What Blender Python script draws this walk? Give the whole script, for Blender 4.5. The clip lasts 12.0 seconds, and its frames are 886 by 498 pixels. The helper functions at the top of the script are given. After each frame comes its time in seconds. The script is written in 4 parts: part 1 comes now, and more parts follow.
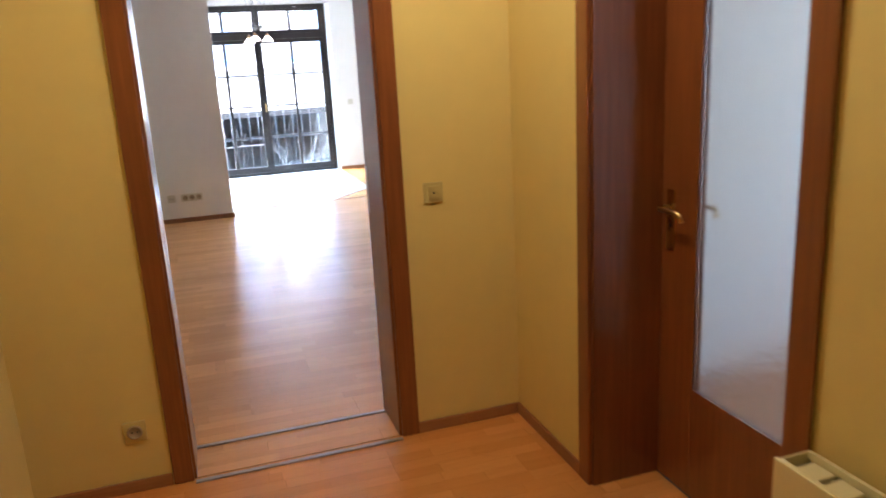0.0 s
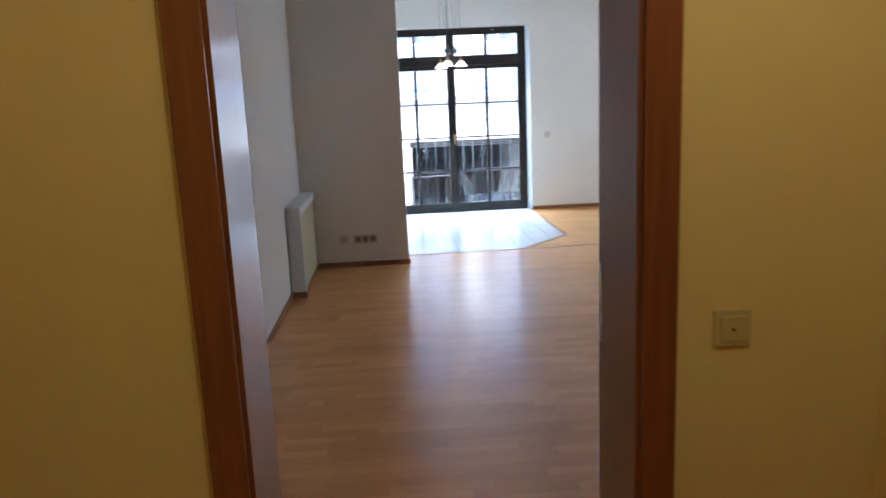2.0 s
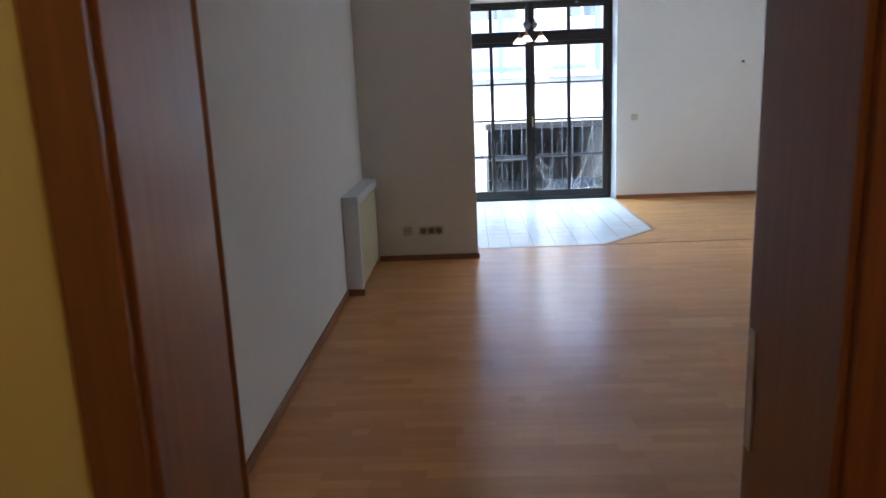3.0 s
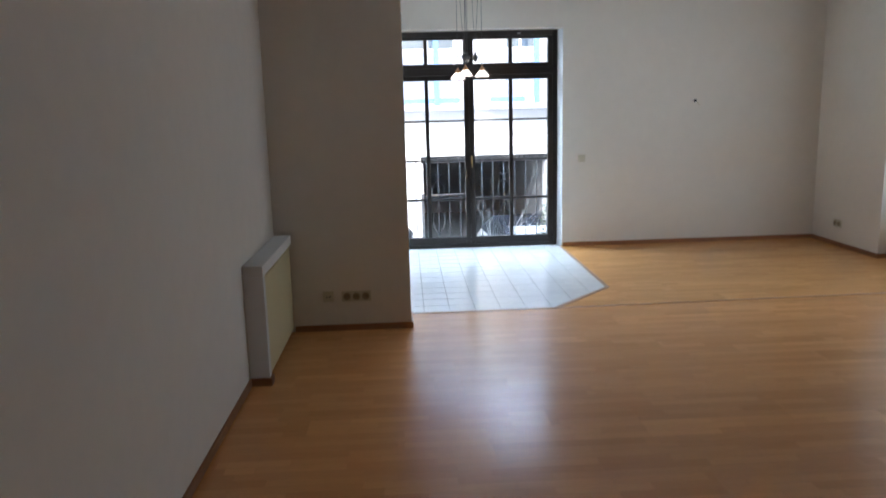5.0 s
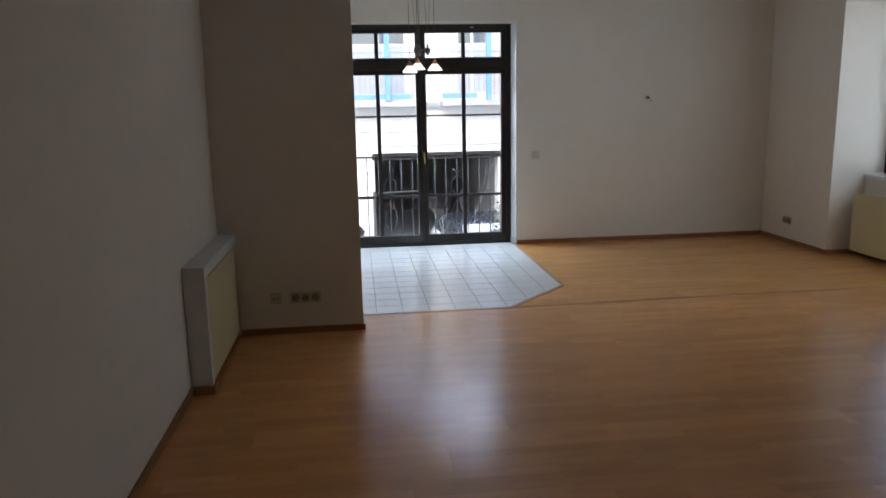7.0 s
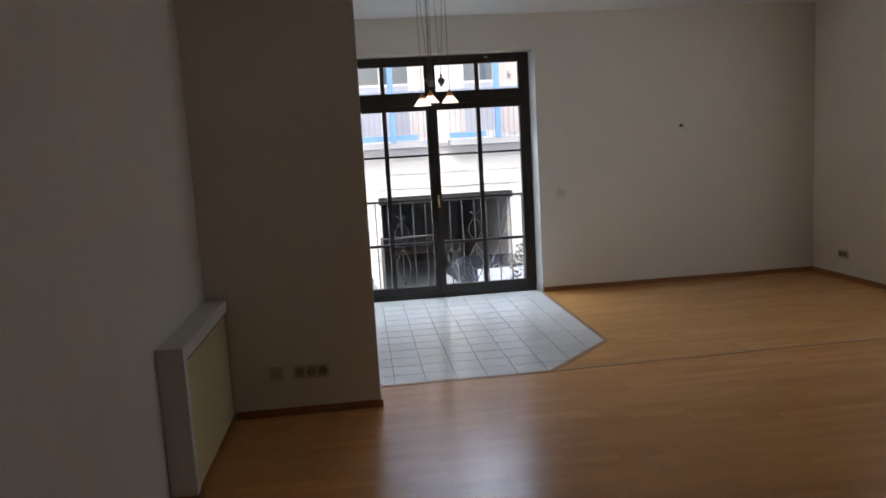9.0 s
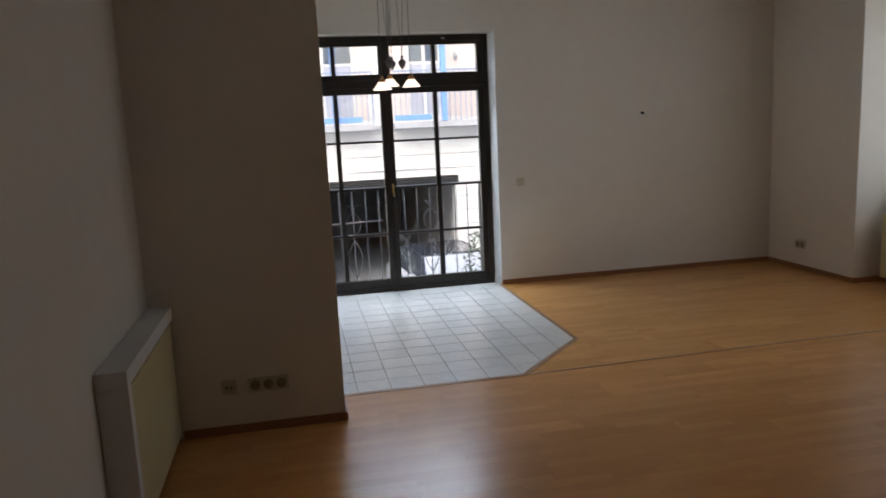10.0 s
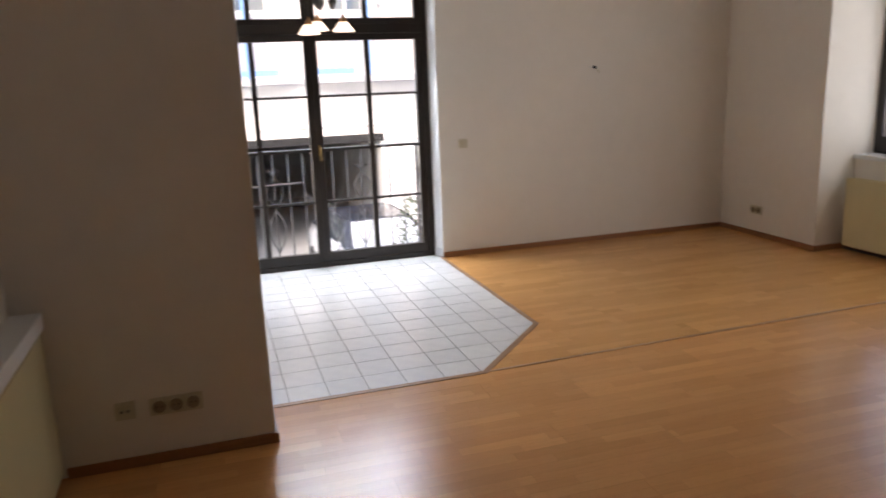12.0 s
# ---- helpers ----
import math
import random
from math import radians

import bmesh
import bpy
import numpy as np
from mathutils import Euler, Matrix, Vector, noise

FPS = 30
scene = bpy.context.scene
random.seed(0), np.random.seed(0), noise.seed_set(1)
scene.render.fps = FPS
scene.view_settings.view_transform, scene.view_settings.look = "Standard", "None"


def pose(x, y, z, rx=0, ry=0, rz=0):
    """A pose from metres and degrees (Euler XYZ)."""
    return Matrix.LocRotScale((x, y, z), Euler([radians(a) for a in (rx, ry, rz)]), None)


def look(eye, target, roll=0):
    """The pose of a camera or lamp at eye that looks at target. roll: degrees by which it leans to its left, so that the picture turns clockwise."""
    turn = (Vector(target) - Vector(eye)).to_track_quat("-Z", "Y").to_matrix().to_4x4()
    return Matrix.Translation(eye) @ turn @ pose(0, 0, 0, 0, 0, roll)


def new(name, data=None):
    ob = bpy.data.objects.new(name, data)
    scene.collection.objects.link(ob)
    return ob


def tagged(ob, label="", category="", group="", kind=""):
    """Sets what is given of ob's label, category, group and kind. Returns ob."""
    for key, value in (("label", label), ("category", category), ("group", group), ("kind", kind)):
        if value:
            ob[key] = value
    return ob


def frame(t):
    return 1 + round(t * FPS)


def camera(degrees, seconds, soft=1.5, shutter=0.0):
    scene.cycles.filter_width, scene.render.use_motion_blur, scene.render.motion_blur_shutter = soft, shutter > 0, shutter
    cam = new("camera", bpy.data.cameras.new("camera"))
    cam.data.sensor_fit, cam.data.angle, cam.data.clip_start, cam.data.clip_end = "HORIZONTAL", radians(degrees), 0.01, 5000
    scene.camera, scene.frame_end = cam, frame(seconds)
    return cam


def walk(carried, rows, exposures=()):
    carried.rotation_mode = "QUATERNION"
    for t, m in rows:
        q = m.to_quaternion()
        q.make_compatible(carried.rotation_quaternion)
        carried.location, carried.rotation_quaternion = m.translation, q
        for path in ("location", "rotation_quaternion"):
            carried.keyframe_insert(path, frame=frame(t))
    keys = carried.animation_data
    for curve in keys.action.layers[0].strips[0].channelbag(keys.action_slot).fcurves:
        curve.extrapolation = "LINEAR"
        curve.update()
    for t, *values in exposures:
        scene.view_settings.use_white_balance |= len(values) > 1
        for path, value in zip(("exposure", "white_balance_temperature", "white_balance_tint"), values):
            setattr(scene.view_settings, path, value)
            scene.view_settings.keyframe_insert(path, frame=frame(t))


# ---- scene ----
cam = camera(62.0, 12.0, soft=1.6, shutter=0.5)
PATH = [
    (0, (0.188, -2.824, 1.552), (0.78, -0.978, 1.062), -3.1),
    (0.5, (0.206, -2.6, 1.545), (0.635, -0.7, 1.093), -1.3),
    (1, (0.277, -2.297, 1.553), (0.452, -0.354, 1.115), -0.4),
    (1.5, (0.287, -1.877, 1.538), (0.497, 0.066, 1.112), -1.7),
    (2, (0.352, -1.488, 1.551), (0.475, 0.47, 1.158), -2.5),
    (2.5, (0.414, -1.164, 1.559), (0.344, 0.786, 1.12), -1.7),
    (2.7, (0.416, -1.031, 1.53), (0.343, 0.92, 1.098), -2.2),
    (4.3, (0.476, -0.123, 1.575), (0.353, 1.822, 1.128), -2.3),
    (4.5, (0.472, -0.017, 1.609), (0.415, 1.935, 1.179), -2.3),
    (5, (0.462, 0.148, 1.651), (0.553, 2.11, 1.277), -1.5),
    (5.5, (0.472, 0.206, 1.688), (0.592, 2.184, 1.42), -0.4),
    (6, (0.47, 0.192, 1.668), (0.62, 2.163, 1.364), -0.6),
    (6.5, (0.455, 0.238, 1.631), (0.638, 2.188, 1.227), -0.7),
    (7, (0.463, 0.33, 1.623), (0.684, 2.281, 1.24), -1.1),
    (7.2, (0.491, 0.386, 1.62), (0.635, 2.35, 1.268), -1.9),
    (8.8, (0.431, 1.091, 1.565), (0.699, 3.051, 1.271), -2.1),
    (9, (0.425, 1.165, 1.579), (0.636, 3.135, 1.307), -3.3),
    (9.5, (0.411, 1.367, 1.651), (0.641, 3.328, 1.334), -1.1),
    (10, (0.277, 1.568, 1.639), (0.657, 3.504, 1.308), -2.7),
    (10.5, (0.221, 1.712, 1.631), (0.686, 3.625, 1.28), -2.3),
    (11, (0.255, 1.883, 1.587), (0.738, 3.794, 1.247), -2.1),
    (11.5, (0.293, 2.06, 1.615), (0.721, 3.976, 1.236), -1.2),
    (12, (0.29, 2.367, 1.628), (0.872, 4.225, 1.175), -2.2),
]
walk(cam, [(t, look(eye, target, roll)) for t, eye, target, roll in PATH],
     exposures=[(0, 4.85, 5600, 9), (0.5, 4.45, 5550, 10), (1.0, 4.25, 5450, 8), (1.5, 4.0, 5450, 6), (2.5, 3.5, 5450, 6), (4.3, 3.05, 5700, 7),
                (4.5, 3.2, 5800, 7), (5.5, 2.75, 6050, 6), (7.0, 2.35, 6400, 9), (9.5, 2.0, 6850, 11), (11, 2.38, 7200, 14), (12, 2.82, 7500, 18)])

# ---- world, sun and lights ----
SUN_ELEV, SUN_TURN = radians(40), radians(200)
world = bpy.data.worlds.new("overcast_sky")
scene.world = world
world.use_nodes = True
wn = world.node_tree.nodes
sky = wn.new("ShaderNodeTexSky")
sky.sky_type, sky.sun_disc = "NISHITA", False
sky.sun_elevation, sky.sun_rotation = SUN_ELEV, SUN_TURN
sky.air_density, sky.dust_density, sky.ozone_density = 1.0, 2.5, 1.0
wn["Background"].inputs["Strength"].default_value = 0.085
world.node_tree.links.new(sky.outputs[0], wn["Background"].inputs["Color"])


def lamp(name, kind, m, energy, colour, size=0.1, size_y=None, angle=0.1):
    data = bpy.data.lights.new(name, kind)
    data.energy, data.color = energy, colour
    if kind == "AREA":
        data.size = size
        if size_y:
            data.shape, data.size_y = "RECTANGLE", size_y
    elif kind == "SUN":
        data.angle = angle
    else:
        data.shadow_soft_size = size
    ob = new(name, data)
    ob.matrix_world = m
    return ob


sun_way = Vector((math.sin(SUN_TURN) * math.cos(SUN_ELEV), math.cos(SUN_TURN) * math.cos(SUN_ELEV), math.sin(SUN_ELEV)))
lamp("sun", "SUN", look(sun_way * 60, (0, 0, 0)), 0.34, (0.91, 0.96, 1.0), angle=radians(25))
# sky light in the opening of the window in the right wall, and of the side room's window
lamp("window_light_right", "AREA", look((6.055, 6.23, 1.72), (2.5, 7.6, 0.7)), 2.7, (0.80, 0.90, 1.0), 2.35, 1.55)
# sky light that falls steeply into the french window, under its lintel
lamp("window_light_french_window", "AREA", look((1.185, 9.66, 3.11), (1.63, 7.05, 0.0)), 34, (0.71, 0.855, 1.0), 2.1, 0.7)
lamp("window_light_side_room", "AREA", look((4.93, -1.4, 1.6), (1.0, -1.4, 1.2)), 0.75, (0.68, 0.84, 1.0), 1.3, 1.3)
lamp("hall_lamp_light", "POINT", pose(0.82, -1.0, 2.5), 1.15, (1.0, 0.85, 0.6), 0.1)

# ---- materials ----


def material(name):
    m = bpy.data.materials.new(name)
    m.use_nodes = True
    return m, m.node_tree.nodes, m.node_tree.links, m.node_tree.nodes["Principled BSDF"]


def coords(n, l, scale=(1, 1, 1), shift=None):
    tc, mp = n.new("ShaderNodeTexCoord"), n.new("ShaderNodeMapping")
    mp.inputs["Scale"].default_value = scale
    l.new(tc.outputs["Object"], mp.inputs["Vector"])
    if shift:
        l.new(shift, mp.inputs["Location"])
    return mp.outputs["Vector"]


def noise_of(n, l, vec, scale, detail=4.0, rough=0.55):
    t = n.new("ShaderNodeTexNoise")
    t.inputs["Scale"].default_value, t.inputs["Detail"].default_value, t.inputs["Roughness"].default_value = scale, detail, rough
    l.new(vec, t.inputs["Vector"])
    return t.outputs["Fac"]


def ramp(n, l, fac, stops):
    r = n.new("ShaderNodeValToRGB")
    while len(r.color_ramp.elements) < len(stops):
        r.color_ramp.elements.new(0.5)
    for e, (p, c) in zip(r.color_ramp.elements, stops):
        e.position, e.color = p, (*c, 1) if len(c) == 3 else c
    l.new(fac, r.inputs["Fac"])
    return r.outputs["Color"]


def mix(n, l, fac, a, b, blend="MIX"):
    m = n.new("ShaderNodeMix")
    m.data_type, m.blend_type = "RGBA", blend
    for sock, v in ((m.inputs[0], fac), (m.inputs[6], a), (m.inputs[7], b)):
        if isinstance(v, (int, float)):
            sock.default_value = v
        elif isinstance(v, tuple):
            sock.default_value = (*v, 1)
        else:
            l.new(v, sock)
    return m.outputs[2]


def bump(n, l, bs, height, strength, distance=0.002):
    b = n.new("ShaderNodeBump")
    b.inputs["Strength"].default_value, b.inputs["Distance"].default_value = strength, distance
    l.new(height, b.inputs["Height"])
    l.new(b.outputs["Normal"], bs.inputs["Normal"])


def varied(name, colour, rough, spread=0.12, big=1.2, fine=60.0, bumps=0.15, metal=0.0, stretch=(1, 1, 1), dist=0.002, spec=0.5, coat=0.0):
    """Colour that varies at two scales, with a fine relief."""
    m, n, l, bs = material(name)
    v = coords(n, l, stretch)
    a, b = noise_of(n, l, v, big), noise_of(n, l, v, fine, 3)
    lo = tuple(max(0, c * (1 - spread)) for c in colour)
    hi = tuple(min(1, c * (1 + spread * 0.6)) for c in colour)
    c1 = ramp(n, l, a, [(0.3, lo), (0.7, hi)])
    l.new(mix(n, l, 0.25, c1, ramp(n, l, b, [(0.35, lo), (0.65, hi)])), bs.inputs["Base Color"])
    r = n.new("ShaderNodeMapRange")
    r.inputs["To Min"].default_value, r.inputs["To Max"].default_value = rough * 0.85, min(1, rough * 1.15)
    l.new(a, r.inputs["Value"])
    l.new(r.outputs[0], bs.inputs["Roughness"])
    bs.inputs["Metallic"].default_value = metal
    bs.inputs["Specular IOR Level"].default_value = spec
    bs.inputs["Coat Weight"].default_value, bs.inputs["Coat Roughness"].default_value = coat, 0.12
    if bumps:
        bump(n, l, bs, b, bumps, dist)
    return m


def plaster(name, colour):
    """Painted, finely grained wall with faint roller marks and scuffs."""
    m, n, l, bs = material(name)
    v = coords(n, l)
    big, mid, fine = noise_of(n, l, v, 0.7, 3), noise_of(n, l, v, 9, 4), noise_of(n, l, v, 170, 3)
    lo, hi = tuple(c * 0.95 for c in colour), tuple(min(1, c * 1.02) for c in colour)
    c1 = mix(n, l, 0.3, ramp(n, l, big, [(0.3, lo), (0.7, hi)]), ramp(n, l, mid, [(0.35, lo), (0.65, hi)]))
    scuff = ramp(n, l, noise_of(n, l, coords(n, l, (1, 1, 0.35)), 5.5, 8, 0.7), [(0.68, (0, 0, 0)), (0.8, (0.22, 0.22, 0.22))])
    l.new(mix(n, l, scuff, c1, tuple(c * 0.82 for c in colour)), bs.inputs["Base Color"])
    bs.inputs["Roughness"].default_value = 0.88
    bs.inputs["Specular IOR Level"].default_value = 0.25
    add = n.new("ShaderNodeMath")
    add.operation = "ADD"
    l.new(mid, add.inputs[0]), l.new(fine, add.inputs[1])
    bump(n, l, bs, add.outputs[0], 0.25, 0.0015)
    return m


def laminate(name, pale, deep, seam):
    """Three-strip laminate; each plank has its own tone."""
    m, n, l, bs = material(name)
    info = n.new("ShaderNodeObjectInfo")
    sh = n.new("ShaderNodeMath")
    sh.operation, sh.inputs[1].default_value = "MULTIPLY", 40.0
    l.new(info.outputs["Random"], sh.inputs[0])
    v = coords(n, l, shift=sh.outputs[0])
    cmb = n.new("ShaderNodeCombineXYZ")
    l.new(sh.outputs[0], cmb.inputs[0])
    v2 = coords(n, l, shift=cmb.outputs[0])
    br = n.new("ShaderNodeTexBrick")
    br.offset = 0.37
    for key, val in (("Scale", 1.0), ("Mortar Size", 0.0007), ("Mortar Smooth", 0.3), ("Bias", 0.0), ("Brick Width", 0.43), ("Row Height", 0.0645)):
        br.inputs[key].default_value = val
    br.inputs["Color1"].default_value, br.inputs["Color2"].default_value = (*pale, 1), (*deep, 1)
    br.inputs["Mortar"].default_value = (*seam, 1)
    l.new(v2, br.inputs["Vector"])
    grain = noise_of(n, l, coords(n, l, (3, 46, 46), sh.outputs[0]), 1.6, 6, 0.6)
    fleck = noise_of(n, l, coords(n, l, (22, 160, 160), sh.outputs[0]), 1.3, 3)
    bs.inputs["Specular IOR Level"].default_value = 0.42
    c = mix(n, l, 0.24, br.outputs["Color"], ramp(n, l, grain, [(0.3, (0.78, 0.74, 0.70)), (0.7, (1.1, 1.1, 1.1))]), "MULTIPLY")
    c = mix(n, l, 0.22, c, ramp(n, l, fleck, [(0.36, (0.8, 0.74, 0.68)), (0.5, (1, 1, 1))]), "MULTIPLY")
    tone = ramp(n, l, info.outputs["Random"], [(0, (0.93, 0.915, 0.9)), (1, (1.07, 1.06, 1.05))])
    l.new(mix(n, l, 1.0, c, tone, "MULTIPLY"), bs.inputs["Base Color"])
    r = n.new("ShaderNodeMapRange")
    r.inputs["To Min"].default_value, r.inputs["To Max"].default_value = 0.21, 0.265
    l.new(noise_of(n, l, v, 2.2, 5), r.inputs["Value"])
    l.new(r.outputs[0], bs.inputs["Roughness"])
    bump(n, l, bs, grain, 0.05, 0.0006)
    return m


def wood(name, dark, light, rough, axis="z", coat=0.0):
    m, n, l, bs = material(name)
    st = {"z": (38, 38, 1.6), "x": (1.6, 38, 38), "y": (38, 1.6, 38)}[axis]
    grain = noise_of(n, l, coords(n, l, st), 1.5, 7, 0.62)
    cloud = noise_of(n, l, coords(n, l), 1.3, 3)
    c = ramp(n, l, grain, [(0.28, dark), (0.72, light)])
    l.new(mix(n, l, 0.3, c, ramp(n, l, cloud, [(0.3, dark), (0.7, light)])), bs.inputs["Base Color"])
    bs.inputs["Roughness"].default_value = rough
    bs.inputs["Coat Weight"].default_value, bs.inputs["Coat Roughness"].default_value = coat, 0.18
    bump(n, l, bs, grain, 0.08, 0.0008)
    return m


def tile_glaze():
    m, n, l, bs = material("white_glazed_tile")
    info = n.new("ShaderNodeObjectInfo")
    v = coords(n, l)
    cl = noise_of(n, l, v, 14, 4)
    c = ramp(n, l, cl, [(0.3, (0.76, 0.77, 0.785)), (0.7, (0.85, 0.855, 0.86))])
    l.new(mix(n, l, 1.0, c, ramp(n, l, info.outputs["Random"], [(0, (0.93, 0.93, 0.94)), (1, (1, 1, 1))]), "MULTIPLY"), bs.inputs["Base Color"])
    bs.inputs["Roughness"].default_value = 0.25
    bump(n, l, bs, noise_of(n, l, v, 25, 2), 0.05, 0.001)
    return m


def glass(name, rough=0.0, tint=(1, 1, 1), relief=0.0):
    m, n, l, bs = material(name)
    bs.inputs["Base Color"].default_value = (*tint, 1)
    bs.inputs["Transmission Weight"].default_value = 1.0
    bs.inputs["Roughness"].default_value, bs.inputs["IOR"].default_value = rough, 1.45
    if relief:
        bump(n, l, bs, noise_of(n, l, coords(n, l), 34, 4), relief, 0.006)
    return m


def glow(name, colour, strength):
    m, n, l, bs = material(name)
    bs.inputs["Base Color"].default_value = (*colour, 1)
    bs.inputs["Emission Color"].default_value = (*colour, 1)
    bs.inputs["Emission Strength"].default_value = strength
    return m


WHITE_WALL = plaster("white_wall_paint", (0.86, 0.80, 0.71))
YELLOW_WALL = plaster("yellow_wall_paint", (0.73, 0.56, 0.2))
CEILING = plaster("white_ceiling_paint", (0.87, 0.865, 0.855))
# wall paint made whiter and bluer: daylight on the reveal put into the colour
REVEAL_LIT = plaster("daylit_reveal_paint", (0.86, 0.87, 0.88))
LAMINATE = laminate("beech_laminate", (0.79, 0.392, 0.145), (0.685, 0.323, 0.115), (0.58, 0.27, 0.09))
FAR_LAMINATE = laminate("golden_beech_laminate", (0.76, 0.39, 0.138), (0.66, 0.325, 0.11), (0.56, 0.27, 0.088))
HALL_LAMINATE = laminate("reddish_hall_laminate", (0.70, 0.30, 0.085), (0.60, 0.24, 0.062), (0.45, 0.17, 0.045))
SUBFLOOR = varied("dark_joint", (0.13, 0.07, 0.035), 0.8)
TILE = tile_glaze()
GROUT = varied("grey_grout", (0.075, 0.075, 0.08), 0.9, 0.2, 3, 80)
SKIRT = wood("beech_skirting", (0.27, 0.11, 0.04), (0.41, 0.18, 0.07), 0.4, "x")
SKIRT_Y = wood("beech_skirting_along", (0.27, 0.11, 0.04), (0.41, 0.18, 0.07), 0.4, "y")
STRIP_WOOD = wood("brown_edge_profile", (0.30, 0.15, 0.065), (0.44, 0.23, 0.11), 0.4, "x")
STRIP_BRONZE = varied("bronze_strip", (0.5, 0.26, 0.115), 0.5, 0.15, 4, 90, 0.05)
STRIP_STEEL = varied("dull_bronze_strip", (0.4, 0.32, 0.25), 0.32, 0.15, 4, 90, 0.05, 0.7)
DOOR_WOOD = wood("mahogany_door_wood", (0.15, 0.04, 0.010), (0.27, 0.085, 0.022), 0.3, "z", 0.5)
WINDOW_WOOD = varied("dark_brown_window_paint", (0.028, 0.021, 0.018), 0.42, 0.25, 3, 120, 0.08)
GLASS = glass("clear_glass")
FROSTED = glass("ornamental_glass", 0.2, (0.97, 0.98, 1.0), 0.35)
# ivory darkened to brown: the shade inside the wells is put into the colour
SOCKET_WELL = varied("shaded_socket_plastic", (0.34, 0.26, 0.16), 0.5, 0.1, 8, 150, 0.03)
IVORY_AGED = varied("aged_ivory_plastic", (0.55, 0.435, 0.16), 0.4, 0.06, 8, 150, 0.03)
CURTAIN = varied("pale_curtain", (0.45, 0.47, 0.54), 0.8, 0.08, 3, 30, 0.1)
IVORY = varied("ivory_plastic", (0.64, 0.58, 0.43), 0.4, 0.06, 8, 150, 0.03)
WHITE_PLASTIC = varied("white_plastic", (0.76, 0.75, 0.72), 0.4, 0.05, 8, 150, 0.03)
DARK = varied("dark_hole", (0.02, 0.02, 0.02), 0.6, 0.2)
BRASS = varied("brass", (0.66, 0.47, 0.2), 0.28, 0.1, 6, 90, 0.04, 1.0)
STEEL = varied("brushed_steel", (0.55, 0.55, 0.55), 0.3, 0.1, 6, 120, 0.04, 1.0)
RADIATOR = varied("cream_radiator_enamel", (0.72, 0.625, 0.36), 0.38, 0.06, 3, 90, 0.04)
CASING = plaster("white_casing_paint", (0.8, 0.79, 0.77))
IRON = varied("dark_wrought_iron", (0.12, 0.125, 0.135), 0.4, 0.3, 6, 90, 0.2)
STONE_SILL = varied("white_sill", (0.78, 0.78, 0.77), 0.35, 0.05, 6, 90, 0.03)
FACADE = varied("off_white_facade_render", (0.82, 0.81, 0.79), 0.9, 0.08, 0.6, 40, 0.3)
FACADE_PINK = varied("pale_pink_render", (0.70, 0.615, 0.575), 0.9, 0.08, 0.6, 40, 0.3)
FACADE_GREY = varied("grey_stone_ledge", (0.45, 0.46, 0.48), 0.85, 0.12, 2, 40, 0.3)
BLUE = varied("light_blue_paint", (0.17, 0.35, 0.68), 0.5, 0.08, 3, 60, 0.05)
PALE_RAIL = varied("pale_blue_rail_paint", (0.3, 0.35, 0.46), 0.5, 0.08, 3, 60, 0.05)
GREY_BAND = varied("dark_grey_lintel", (0.012, 0.0125, 0.014), 0.7, 0.2, 3, 60, 0.1)
GARAGE = varied("dark_garage_wall", (0.36, 0.365, 0.375), 0.8, 0.25, 2, 50, 0.2)
PAVING = varied("light_paving", (0.6, 0.61, 0.63), 0.85, 0.2, 0.8, 30, 0.3)
BARK = varied("pale_frosted_bark", (0.66, 0.64, 0.61), 0.8, 0.25, 12, 90, 0.4)
LEAF = varied("dark_leaf", (0.06, 0.1, 0.04), 0.5, 0.3, 9, 60, 0.1)
TYRE = varied("black_rubber", (0.02, 0.02, 0.02), 0.8, 0.2)
DARK_GLASS = varied("dark_car_glass", (0.04, 0.05, 0.06), 0.06, 0.1, 1, 20, 0.0, spec=0.9)
# pale windscreen: the reflection of the bright sky is put into its colour
SKY_GLARE = varied("sky_glare_windscreen", (0.72, 0.75, 0.8), 0.35, 0.08, 3, 40, 0.05)
PANE_GREY = varied("reflecting_pane", (0.10, 0.13, 0.17), 0.05, 0.2, 1, 8, 0.0, spec=0.9)
BAR_GREY = varied("grey_barrier_paint", (0.09, 0.09, 0.095), 0.6)
CABLE = varied("grey_cable", (0.1, 0.1, 0.1), 0.5)
SHADE, _n, _l, _b = material("opal_glass_shade")
_b.inputs["Base Color"].default_value = (0.9, 0.87, 0.82, 1)
_b.inputs["Roughness"].default_value = 0.25
_b.inputs["Emission Color"].default_value = (1.0, 0.84, 0.72, 1)
_b.inputs["Emission Strength"].default_value = 0.35
BULB = glow("warm_bulb", (1.0, 0.78, 0.5), 2.5)

# ---- building helpers ----


def box(bm, x0, x1, y0, y1, z0, z1, bevel=0.0, mat=0):
    r = bmesh.ops.create_cube(bm, size=1.0, matrix=Matrix.Translation(((x0 + x1) / 2, (y0 + y1) / 2, (z0 + z1) / 2)) @ Matrix.Diagonal((abs(x1 - x0), abs(y1 - y0), abs(z1 - z0), 1)))
    if bevel:
        edges = list({e for v in r["verts"] for e in v.link_edges})
        bmesh.ops.bevel(bm, geom=edges, offset=bevel, segments=2, affect="EDGES", profile=0.7)
    return bm


def boxes(*dims, bevel=0.0):
    bm = bmesh.new()
    for d in dims:
        box(bm, *d, bevel=bevel)
    return bm


